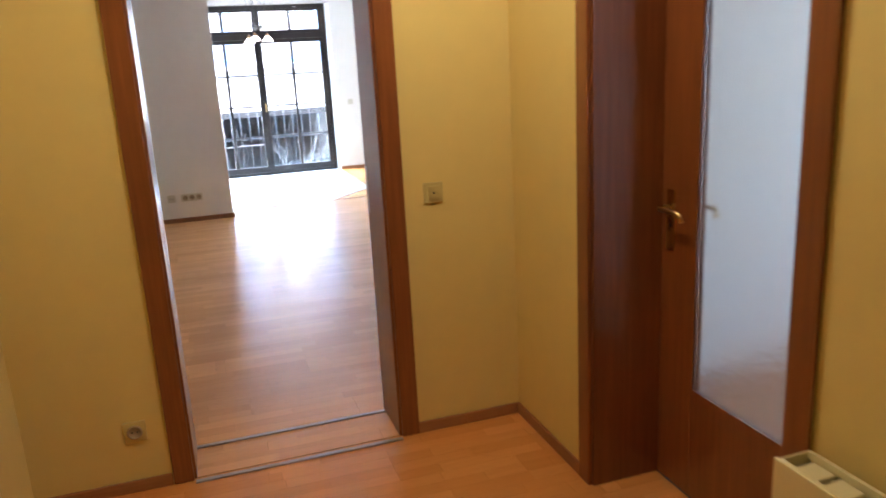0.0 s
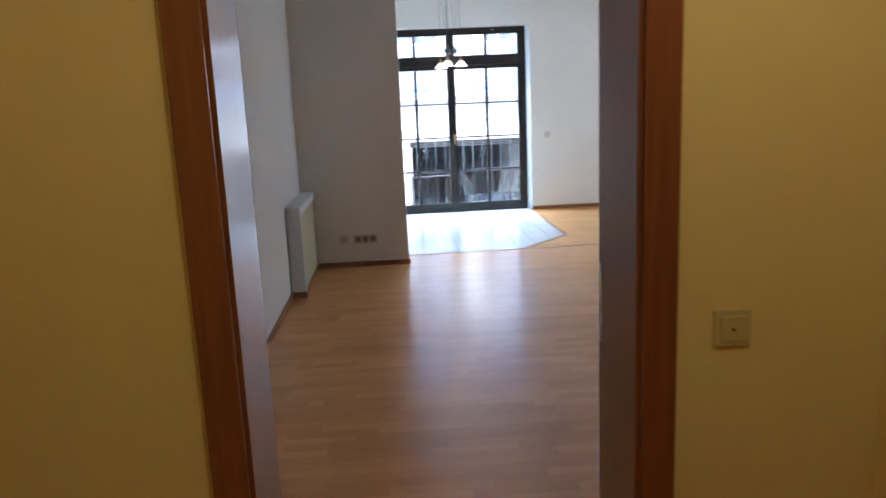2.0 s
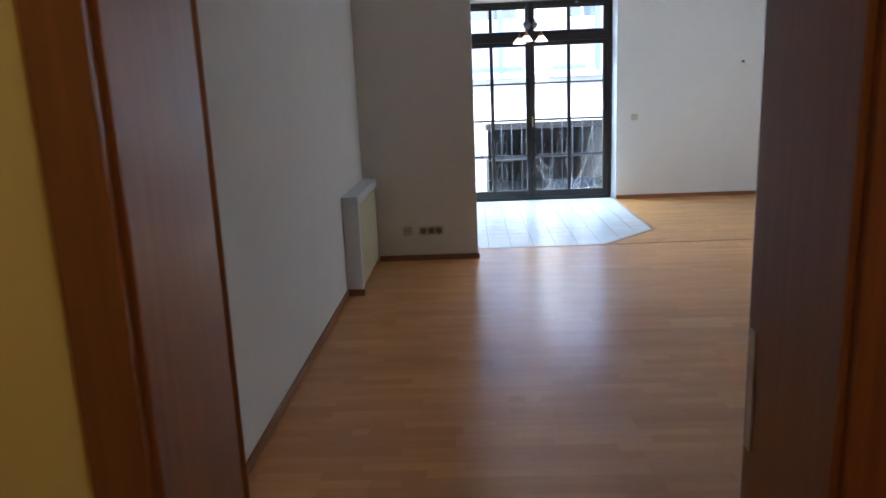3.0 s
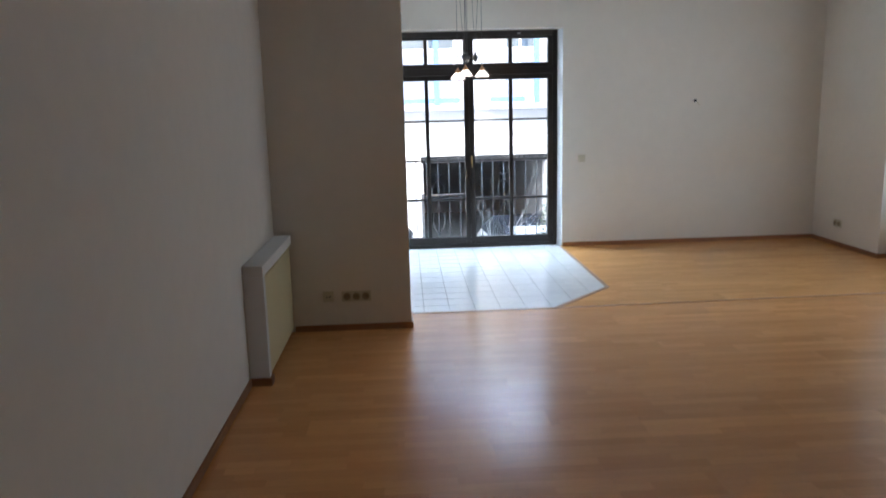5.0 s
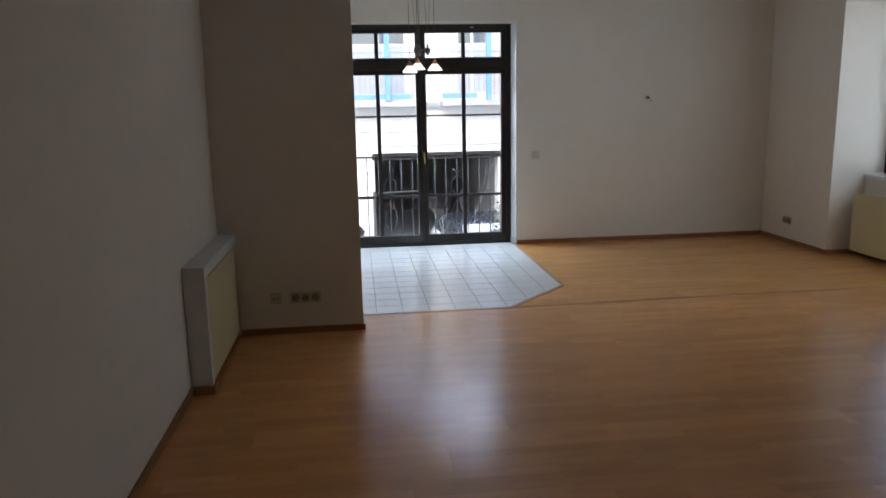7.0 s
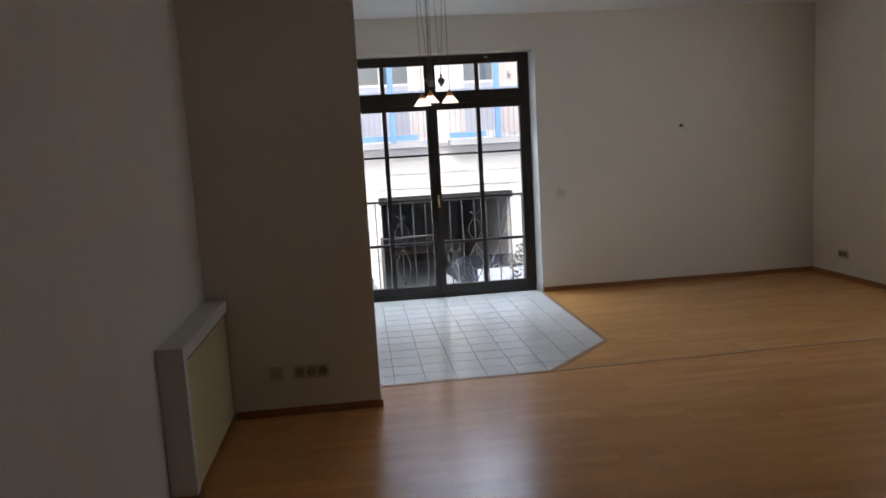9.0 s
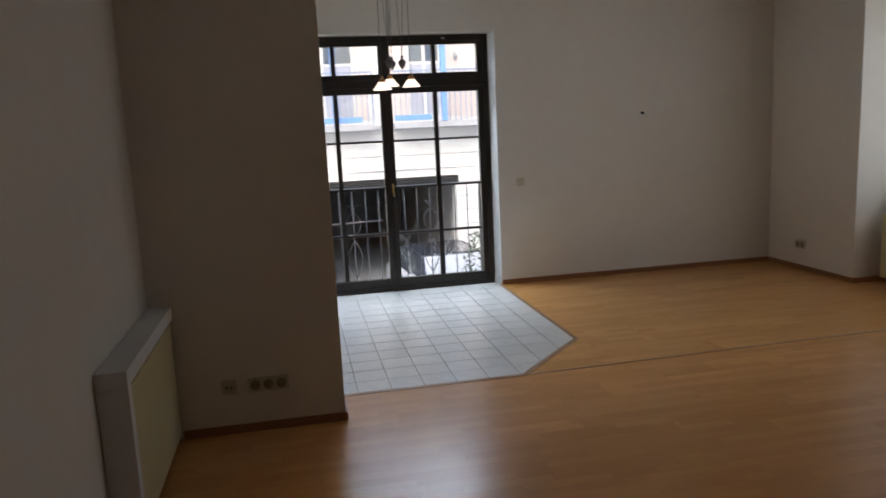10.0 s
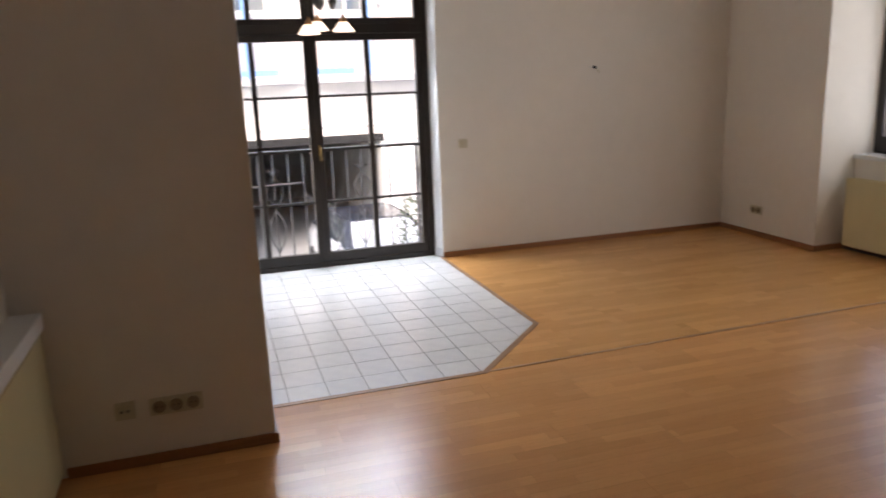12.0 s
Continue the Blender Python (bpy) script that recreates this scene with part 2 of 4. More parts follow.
def tube(bm, points, radius, sides=8, radii=None):
    """A round rod along points, closed at both ends."""
    pts = [Vector(p) for p in points]
    rings = []
    for i, p in enumerate(pts):
        d = (pts[min(i + 1, len(pts) - 1)] - pts[max(i - 1, 0)]).normalized()
        a = d.orthogonal().normalized() if i == 0 else (rings[-1][1] - d * rings[-1][1].dot(d)).normalized()
        b = d.cross(a)
        r = radii[i] if radii else radius
        rings.append(([bm.verts.new(p + (a * math.cos(2 * math.pi * k / sides) + b * math.sin(2 * math.pi * k / sides)) * r) for k in range(sides)], a))
    for (r0, _), (r1, _) in zip(rings, rings[1:]):
        for k in range(sides):
            f = bm.faces.new((r0[k], r0[(k + 1) % sides], r1[(k + 1) % sides], r1[k]))
            f.smooth = True
    bm.faces.new(rings[0][0][::-1])
    bm.faces.new(rings[-1][0])
    return bm


def turned(bm, profile, sides=24, centre=(0, 0, 0)):
    """A body of revolution about z from (radius, z) pairs."""
    rows = []
    for r, z in profile:
        rows.append([bm.verts.new((centre[0] + r * math.cos(2 * math.pi * k / sides), centre[1] + r * math.sin(2 * math.pi * k / sides), centre[2] + z)) for k in range(sides)])
    for a, b in zip(rows, rows[1:]):
        for k in range(sides):
            f = bm.faces.new((a[k], a[(k + 1) % sides], b[(k + 1) % sides], b[k]))
            f.smooth = True
    return bm


def mesh_of(name, bm, mats):
    me = bpy.data.meshes.new(name)
    bmesh.ops.recalc_face_normals(bm, faces=bm.faces)
    bm.to_mesh(me)
    bm.free()
    for m in mats if isinstance(mats, (list, tuple)) else [mats]:
        me.materials.append(m)
    return me


def part(name, bm, mat, parent, label=""):
    ob = new(name, mesh_of(name, bm, mat))
    ob.parent = parent
    return tagged(ob, label)


def thing(name, m, label, category, group="", kind=""):
    ob = new(name)
    ob.empty_display_size = 0.1
    ob.matrix_world = m
    return tagged(ob, label, category, group, kind)


def structure(name, bm, mat, label, category):
    return tagged(new(name, mesh_of(name, bm, mat)), label, category, kind="structure")


def wall(axis, run, thick, height, openings=(), splits=()):
    """A wall along 'x' or 'y' with rectangular openings (a0, a1, z0, z1) cut right through it."""
    aa = sorted({*run, *splits, *[v for o in openings for v in o[:2]]})
    zz = sorted({*height, *[v for o in openings for v in o[2:]]})
    solid = {}
    for i in range(len(aa) - 1):
        for j in range(len(zz) - 1):
            ca, cz = (aa[i] + aa[i + 1]) / 2, (zz[j] + zz[j + 1]) / 2
            solid[i, j] = not any(o[0] < ca < o[1] and o[2] < cz < o[3] for o in openings)
    bm = bmesh.new()

    def quad(*pts):
        bm.faces.new([bm.verts.new((a, t, z) if axis == "x" else (t, a, z)) for a, t, z in pts])

    t0, t1 = thick
    for (i, j), s in solid.items():
        if not s:
            continue
        a0, a1, z0, z1 = aa[i], aa[i + 1], zz[j], zz[j + 1]
        for t in thick:
            quad((a0, t, z0), (a1, t, z0), (a1, t, z1), (a0, t, z1))
        for a, k in ((a0, (i - 1, j)), (a1, (i + 1, j))):
            if not solid.get(k, False):
                quad((a, t0, z0), (a, t1, z0), (a, t1, z1), (a, t0, z1))
        for z, k in ((z0, (i, j - 1)), (z1, (i, j + 1))):
            if not solid.get(k, False):
                quad((a0, t0, z), (a1, t0, z), (a1, t1, z), (a0, t1, z))
    bmesh.ops.remove_doubles(bm, verts=bm.verts, dist=1e-5)
    return bm


def prism(poly, z0, z1):
    """An upright block on a polygon (x, y), counter-clockwise."""
    bm = bmesh.new()
    lo, hi = [bm.verts.new((x, y, z0)) for x, y in poly], [bm.verts.new((x, y, z1)) for x, y in poly]
    bm.faces.new(lo[::-1]), bm.faces.new(hi)
    for k in range(len(poly)):
        j = (k + 1) % len(poly)
        bm.faces.new((lo[k], lo[j], hi[j], hi[k]))
    return bm


def clip(poly, px, py, nx, ny):
    """The part of a convex polygon on the side of the line through p to which n points."""
    out = []
    for k, (x, y) in enumerate(poly):
        x2, y2 = poly[(k + 1) % len(poly)]
        d, d2 = (x - px) * nx + (y - py) * ny, (x2 - px) * nx + (y2 - py) * ny
        if d >= 0:
            out.append((x, y))
        if d * d2 < 0:
            f = d / (d - d2)
            out.append((x + (x2 - x) * f, y + (y2 - y) * f))
    return out


# ---- plan ----
LEFT, RIGHT, NORTH, CEIL = -0.545, 5.337, 8.721, 2.875
DOOR_D = 0.285                    # depth of the wall between hall and living room
PIL_X, PIL_Y = 0.46, 5.628        # free corner of the projecting wall
WIN_L, WIN_R, WIN_T = 0.139, 2.285, 2.522
FR_L, FR_R, FR_T = 0.179, 2.245, 2.51   # outer edges of the french window's frame
HALL_R, HALL_L, HALL_B = 1.417, -0.56, -4.4
HALL_W = 0.34                     # thickness of the wall with the glazed door
MID, TIP = (1.655, 6.018), (2.267, 6.66)
GROUND_Z, FY = -1.95, 16.8
NICHE0, NICHE1 = 5.0, 7.455
CASE_Y = 4.515                    # near end of the radiator casing


def two_sided(ob, other, test):
    """Paints the faces that pass the test with a second material."""
    ob.data.materials.append(other)
    for p in ob.data.polygons:
        if test(p):
            p.material_index = 1
    return ob


# walls of the living room
structure("wall_left", boxes((LEFT - 0.25, LEFT, DOOR_D, NORTH, 0, CEIL)), WHITE_WALL, "smooth white painted living room wall", "wall")
w = wall("x", (LEFT - 0.25, RIGHT + 0.75), (NORTH, NORTH + 0.35), (0, CEIL), [(WIN_L, WIN_R, 0, WIN_T)])
structure("wall_north", w, WHITE_WALL, "white painted wall with tall french window", "wall")
w = wall("y", (DOOR_D, NORTH), (RIGHT, RIGHT + 0.75), (0, CEIL), [(NICHE0, NICHE1, 0, 2.56)])
structure("wall_right", w, WHITE_WALL, "white painted wall with deep window niche", "wall")
w = wall("x", (LEFT - 0.65, RIGHT + 0.75), (0, DOOR_D), (0, CEIL), [(-0.005, 0.875, 0, 2.03)], [HALL_R + 0.1])
two_sided(structure("wall_south", w, WHITE_WALL, "wall between hall and living room, yellow towards the hall", "wall"),
          YELLOW_WALL, lambda p: p.normal.y < -0.5 and p.center.x < HALL_R + 0.1)
structure("wall_projecting", boxes((LEFT, PIL_X, PIL_Y, PIL_Y + 0.3, 0, CEIL), bevel=0.004), WHITE_WALL, "white projecting wall beside the tiled floor", "wall")
structure("ceiling", boxes((LEFT - 0.25, RIGHT + 0.75, 0.0, NORTH + 0.35, CEIL, CEIL + 0.3)), CEILING, "plain white painted ceiling", "ceiling")
structure("wall_parapet", boxes((RIGHT + 0.38, RIGHT + 0.75, NICHE0, NICHE1, 0, 0.797)), WHITE_WALL, "white parapet under the niche window", "wall")

# walls of the hall and of the side room
D0, D1 = -1.582, -0.644           # doorway in the hall's right wall
w = wall("y", (HALL_B, 0.0), (HALL_R, HALL_R + HALL_W), (0, CEIL), [(D0, D1, 0, 2.03)])
two_sided(structure("wall_hall_right", w, YELLOW_WALL, "yellow painted hall wall with a doorway", "wall"), WHITE_WALL, lambda p: p.normal.x > 0.5)
structure("wall_hall_left", boxes((HALL_L - 0.2, HALL_L, HALL_B, 0, 0, CEIL)), YELLOW_WALL, "yellow painted hall wall", "wall")
structure("wall_hall_back", boxes((HALL_L - 0.2, HALL_R + HALL_W, HALL_B - 0.2, HALL_B, 0, CEIL)), YELLOW_WALL, "yellow painted hall end wall", "wall")
structure("ceiling_hall", boxes((HALL_L - 0.2, 5.2, HALL_B - 0.2, 0, CEIL, CEIL + 0.3)), CEILING, "plain white hall ceiling", "ceiling")
w = wall("y", (-3.2, 0.0), (5.0, 5.2), (0, CEIL), [(-2.05, -0.75, 0.9, 2.3)])
structure("wall_side_room", w, WHITE_WALL, "white side room wall with a window opening", "wall")
structure("wall_side_room_back", boxes((HALL_R + HALL_W, 5.2, -3.4, -3.2, 0, CEIL)), WHITE_WALL, "white side room wall", "wall")
structure("floor_side_room", boxes((HALL_R + HALL_W, 5.2, -3.4, 0, -0.25, 0.0)), wood("side_room_floor", (0.33, 0.16, 0.08), (0.45, 0.23, 0.11), 0.35, "y"), "reddish wooden floor behind the glazed door", "floor")

# floors: bases that carry the planks and tiles
floor = structure("floor", boxes((LEFT - 0.25, RIGHT + 0.75, 0.0, NORTH + 0.35, -0.25, -0.008)), SUBFLOOR, "beech laminate floor with dark joints", "floor")
floor_hall = structure("floor_hall", boxes((HALL_L - 0.2, HALL_R + HALL_W, HALL_B - 0.2, 0.0, -0.25, -0.008)), SUBFLOOR, "reddish beech laminate hall floor", "floor")
TILE_POLY = [(LEFT, MID[1]), MID, TIP, (TIP[0], NORTH - 0.003), (LEFT, NORTH - 0.003)]
tile_floor = structure("floor_tiled", prism(TILE_POLY, -0.0075, 0.0004), GROUT, "white glazed floor tiles with grey joints", "floor")
structure("floor_doorstep", boxes((WIN_L + 0.001, WIN_R - 0.001, NORTH - 0.003, NORTH + 0.34, -0.0075, 0.001)), TILE, "white tiled threshold of the french window", "floor")


# ---- skirting boards ----
def skirting(name, x0, x1, y0, y1, mat):
    structure(name, boxes((x0, x1, y0, y1, 0, 0.048), bevel=0.004), mat, "brown beech skirting board along the wall", "baseboard")


S = 0.014
skirting("baseboard_left", LEFT, LEFT + S, DOOR_D, CASE_Y, SKIRT_Y)
skirting("baseboard_projecting", LEFT + 0.12, PIL_X + S, PIL_Y - S, PIL_Y, SKIRT)
skirting("baseboard_projecting_side", PIL_X, PIL_X + S, PIL_Y, MID[1] - 0.1, SKIRT_Y)
skirting("baseboard_north", WIN_R + 0.004, RIGHT, NORTH - S, NORTH, SKIRT)
skirting("baseboard_right", RIGHT - S, RIGHT, NICHE1, NORTH - S, SKIRT_Y)
skirting("baseboard_right_front", RIGHT - S, RIGHT, DOOR_D + S, NICHE0, SKIRT_Y)
skirting("baseboard_niche", RIGHT - S, RIGHT + 0.38, NICHE1 - S, NICHE1, SKIRT)
skirting("baseboard_parapet", RIGHT + 0.38 - S, RIGHT + 0.38, NICHE0, NICHE1 - S, SKIRT_Y)
skirting("baseboard_south", 0.97, RIGHT - S, DOOR_D, DOOR_D + S, SKIRT)
skirting("baseboard_hall", 0.936, HALL_R - S, -S, 0, SKIRT)
skirting("baseboard_hall_left", HALL_L + S, -0.071, -S, 0, SKIRT)
skirting("baseboard_hall_right", HALL_R - S, HALL_R, D1 + 0.066, 0, SKIRT_Y)
skirting("baseboard_hall_right_rear", HALL_R - S, HALL_R, HALL_B, D0 - 0.066, SKIRT_Y)
skirting("baseboard_hall_side", HALL_L, HALL_L + S, HALL_B, 0, SKIRT_Y)

# ---- strips in the floor ----
structure("trim_threshold_hall", boxes((0.012, 0.858, -0.042, -0.020, 0, 0.006), bevel=0.002), STRIP_STEEL, "dull bronze metal threshold strip", "trim")
structure("trim_threshold_room", boxes((0.012, 0.858, 0.244, 0.266, 0, 0.006), bevel=0.002), STRIP_STEEL, "dull bronze metal threshold strip", "trim")
LINE_END = (RIGHT, 6.11)


def floor_strip(name, a, b, width, mat, label):
    a, b = Vector((*a, 0)), Vector((*b, 0))
    d = (b - a).normalized()
    s = Vector((-d.y, d.x, 0)) * width / 2
    bm = prism([(p.x, p.y) for p in (a - s, b - s, b + s, a + s)], -0.004, 0.003)
    structure(name, bm, mat, label, "trim")


floor_strip("trim_strip_room", (MID[0] + 0.03, MID[1] + 0.002), LINE_END, 0.02, STRIP_BRONZE, "bronze transition strip across the laminate")
floor_strip("trim_tile_front", (LEFT, MID[1] - 0.001), (MID[0] + 0.012, MID[1] - 0.001), 0.036, STRIP_WOOD, "brown edge profile round the tiles")
floor_strip("trim_tile_corner", MID, TIP, 0.036, STRIP_WOOD, "brown edge profile round the tiles")
floor_strip("trim_tile_side", (TIP[0], TIP[1] - 0.01), (TIP[0], NORTH), 0.034, STRIP_WOOD, "brown edge profile round the tiles")


# ---- door between hall and living room ----
def door_frame(name, m, width, depth, height, label):
    """Lining round a doorway from x = 0 to width, y = 0 to depth, with architraves on both faces."""
    t = thing(name, m, label, "door frame", kind="structure")
    for n_, x0, x1 in (("lining", 0.0, 0.022), ("lining", width - 0.022, width)):
        part(n_, boxes((x0, x1, 0.0, depth, 0, height), bevel=0.002), DOOR_WOOD, t)
    part("lining_head", boxes((0.022, width - 0.022, 0.0, depth, height - 0.022, height)), DOOR_WOOD, t)
    for y0, y1, lap in ((-0.016, -0.001, 0.012), (depth + 0.001, depth + 0.016, 0.004)):
        part("architrave", boxes((-0.064, lap, y0, y1, 0, height + 0.055), bevel=0.005), DOOR_WOOD, t)
        part("architrave", boxes((width - lap, width + 0.064, y0, y1, 0, height + 0.055), bevel=0.005), DOOR_WOOD, t)
        part("architrave_head", boxes((lap, width - lap, y0, y1, height - 0.012, height + 0.055), bevel=0.005), DOOR_WOOD, t)
    return t


def lever(t, x, y, z, side, along):
    """Lever handle with a long plate, on the face of a leaf at y; side is the way it stands out, along the way the lever points."""
    h = part("door_handle", boxes((x - 0.019, x + 0.019, y, y + side * 0.006, z - 0.15, z + 0.06), bevel=0.003), BRASS, t, "brass lever handle with long plate")
    bm = bmesh.new()
    tube(bm, [(x, y + side * 0.004, z), (x, y + side * 0.045, z), (x + along * 0.012, y + side * 0.055, z), (x + along * 0.09, y + side * 0.055, z),
              (x + along * 0.112, y + side * 0.053, z - 0.004), (x + along * 0.122, y + side * 0.05, z - 0.028)], 0.0085, 10)
    part("lever", bm, BRASS, h)
    part("keyhole", boxes((x - 0.004, x + 0.004, y + side * 0.0061, y + side * 0.0072, z - 0.085, z - 0.06)), DARK, h)


frame_1 = door_frame("door_frame_1", pose(-0.005, 0, 0), 0.88, DOOR_D, 2.03, "mahogany door frame with wide lining")
part("strike_plate", boxes((0.8555, 0.8578, DOOR_D - 0.035, DOOR_D - 0.012, 0.94, 1.14)), STEEL, frame_1, "steel strike plate")

leaf = thing("door_1", pose(-0.01, DOOR_D + 0.045, 0.006, 0, 0, 90 + 31), "open mahogany door leaf with brass lever", "door", kind="structure")
part("leaf", boxes((0.0, 0.86, -0.02, 0.02, 0, 1.985), bevel=0.004), DOOR_WOOD, leaf)
lever(leaf, 0.80, -0.0205, 1.045, -1, -1)
lever(leaf, 0.80, 0.0205, 1.045, 1, -1)

# glazed door to the side room
frame_2 = door_frame("door_frame_2", pose(HALL_R, D1, 0, 0, 0, -90), D1 - D0, HALL_W, 2.03, "mahogany door frame with deep lining")
glazed = thing("door_2", pose(HALL_R + 0.27, D1 - 0.024, 0.006, 0, 0, -90), "closed mahogany door with ornamental glass pane", "door", kind="structure")
LW = D1 - D0 - 0.048
part("stile", boxes((0, 0.185, 0, 0.04, 0, 1.985), bevel=0.004), DOOR_WOOD, glazed)
part("stile", boxes((LW - 0.185, LW, 0, 0.04, 0, 1.985), bevel=0.004), DOOR_WOOD, glazed)
part("bottom_panel", boxes((0.185, LW - 0.185, 0, 0.04, 0, 0.40), bevel=0.004), DOOR_WOOD, glazed)
part("top_rail", boxes((0.185, LW - 0.185, 0, 0.04, 1.86, 1.985), bevel=0.004), DOOR_WOOD, glazed)
bead = boxes((0.185, 0.20, -0.006, 0.0, 0.40, 1.86), (LW - 0.20, LW - 0.185, -0.006, 0.0, 0.40, 1.86), (0.20, LW - 0.20, -0.006, 0.0, 0.40, 0.415), (0.20, LW - 0.20, -0.006, 0.0, 1.845, 1.86))
part("glazing_bead", bead, DOOR_WOOD, glazed)
pane = part("pane", boxes((0.187, LW - 0.187, 0.016, 0.022, 0.402, 1.858)), FROSTED, glazed, "frosted ornamental glass pane")
lever(glazed, 0.055, -0.001, 1.03, -1, 1)
lever(glazed, 0.055, 0.041, 1.03, 1, 1)


# ---- french window ----
FY0, FY1 = NORTH + 0.13, NORTH + 0.20
structure("trim_reveal_stop", boxes((FR_R, WIN_R, FY0 - 0.004, NORTH + 0.345, 0.001, FR_T), (WIN_L, FR_L, FY0 - 0.004, NORTH + 0.345, 0.001, FR_T), (WIN_L, WIN_R, FY0 - 0.004, NORTH + 0.345, FR_T, WIN_T), bevel=0.003), WHITE_WALL, "white plaster stop round the french window", "trim")
# slanted wedge added so that the reveal catches the window's daylight
structure("trim_reveal_splay", prism([(WIN_R - 0.003, NORTH + 0.003), (WIN_R - 0.0005, NORTH + 0.003), (WIN_R - 0.0005, FY0 - 0.006), (FR_R + 0.001, FY0 - 0.006)], 0.003, FR_T - 0.001), REVEAL_LIT, "splayed reveal beside the french window, daylight in its white", "trim")
structure("trim_reveal_plinth", prism([(WIN_R - 0.010, NORTH + 0.002), (WIN_R - 0.0032, NORTH + 0.002), (FR_R + 0.0008, FY0 - 0.012), (FR_R - 0.006, FY0 - 0.012)], 0.0025, 0.075), TILE, "white tiled plinth at the foot of the reveal", "trim")
fw = thing("window_1", pose(0, 0, 0), "tall dark brown french window with glazing bars", "window", kind="structure")
MX, GR = 1.212, 2.135
part("frame", boxes((FR_R - 0.055, FR_R, FY0 - 0.01, FY1, 0.001, FR_T), bevel=0.004), WINDOW_WOOD, fw)
part("frame", boxes((FR_L, FR_L + 0.055, FY0 - 0.01, FY1, 0.001, FR_T), bevel=0.004), WINDOW_WOOD, fw)
part("frame_head", boxes((FR_L + 0.055, FR_R - 0.055, FY0 - 0.01, FY1, 2.45, FR_T), bevel=0.004), WINDOW_WOOD, fw)
part("frame_sill", boxes((FR_L + 0.055, FR_R - 0.055, FY0 - 0.01, FY1, 0.001, 0.045), bevel=0.004), WINDOW_WOOD, fw)
part("transom", boxes((FR_L + 0.055, FR_R - 0.055, FY0 - 0.022, FY1, 2.0225, 2.10), bevel=0.006), WINDOW_WOOD, fw)
part("mullion", boxes((MX - 0.03, MX + 0.03, FY0 - 0.012, FY1, 2.10, 2.45), bevel=0.004), WINDOW_WOOD, fw)


def sash(name, x0, x1, z0, z1, gx0, gx1, gz0, gz1, rows, label):
    """A casement with one upright bar and rows of panes; g: the glazed part."""
    s = part(name, boxes((x0, gx0, FY0, FY1 - 0.008, z0, z1), (gx1, x1, FY0, FY1 - 0.008, z0, z1), (gx0, gx1, FY0, FY1 - 0.008, z0, gz0), (gx0, gx1, FY0, FY1 - 0.008, gz1, z1), bevel=0.003), WINDOW_WOOD, fw, label)
    xm = (gx0 + gx1) / 2
    part("upright_bar", boxes((xm - 0.022, xm + 0.022, FY0 + 0.012, FY1 - 0.018, gz0, gz1), bevel=0.003), WINDOW_WOOD, s)
    h = (gz1 - gz0) / rows
    for k in range(1, rows):
        part("cross_bar", boxes((gx0, gx1, FY0 + 0.016, FY1 - 0.022, gz0 + k * h - 0.0105, gz0 + k * h + 0.0105), bevel=0.003), WINDOW_WOOD, s)
    for k in range(rows):
        for a, b in ((gx0, xm), (xm, gx1)):
            p = part("pane", boxes((a, b, FY0 + 0.030, FY0 + 0.034, gz0 + k * h, gz0 + (k + 1) * h)), GLASS, s)
            p.visible_shadow = False
    return s


sash("casement", MX + 0.0005, FR_R - 0.0555, 0.0455, 2.022, MX + 0.057, GR, 0.13, 1.966, 4, "glazed door leaf with eight panes")
left_leaf = sash("casement", FR_L + 0.0555, MX - 0.0005, 0.0455, 2.022, FR_L + 0.11, MX - 0.057, 0.13, 1.966, 4, "glazed door leaf with eight panes")
sash("fanlight", MX + 0.0305, FR_R - 0.0555, 2.1005, 2.4495, MX + 0.057, GR, 2.152, 2.42, 1, "fixed fanlight with two panes")
sash("fanlight", FR_L + 0.0555, MX - 0.0305, 2.1005, 2.4495, FR_L + 0.11, MX - 0.057, 2.152, 2.42, 1, "fixed fanlight with two panes")
hb = boxes((MX + 0.011, MX + 0.031, FY0 - 0.010, FY0, 1.0, 1.09), bevel=0.003)
handle = part("window_handle", hb, BRASS, fw, "brass window handle")
part("grip", tube(bmesh.new(), [(MX + 0.02, FY0 - 0.006, 1.075), (MX + 0.02, FY0 - 0.04, 1.075), (MX + 0.02, FY0 - 0.045, 1.06), (MX + 0.02, FY0 - 0.042, 0.96)], 0.006, 10), BRASS, handle)
part("latch", boxes((1.78, 1.82, FY0 - 0.02, FY0 - 0.0105, 2.468, 2.482), bevel=0.003), STEEL, fw, "small steel fanlight catch")

# window in the niche of the right wall
nw = thing("window_2", pose(0, 0, 0), "dark brown window in the deep niche", "window", kind="structure")
NX0, NX1, NMID = RIGHT + 0.58, RIGHT + 0.65, (NICHE0 + NICHE1) / 2
part("frame", boxes((NX0, NX1, NICHE1 - 0.07, NICHE1, 0.837, 2.56), (NX0, NX1, NICHE0, NICHE0 + 0.07, 0.837, 2.56), (NX0, NX1, NICHE0 + 0.07, NICHE1 - 0.07, 2.49, 2.56), (NX0, NX1, NICHE0 + 0.07, NICHE1 - 0.07, 0.837, 0.98), bevel=0.003), WINDOW_WOOD, nw)
part("mullion", boxes((NX0, NX1, NMID - 0.05, NMID + 0.05, 0.98, 2.49), bevel=0.003), WINDOW_WOOD, nw)
part("cross_bar", boxes((NX0, NX1, NICHE0 + 0.07, NICHE1 - 0.07, 2.0, 2.06), bevel=0.003), WINDOW_WOOD, nw)
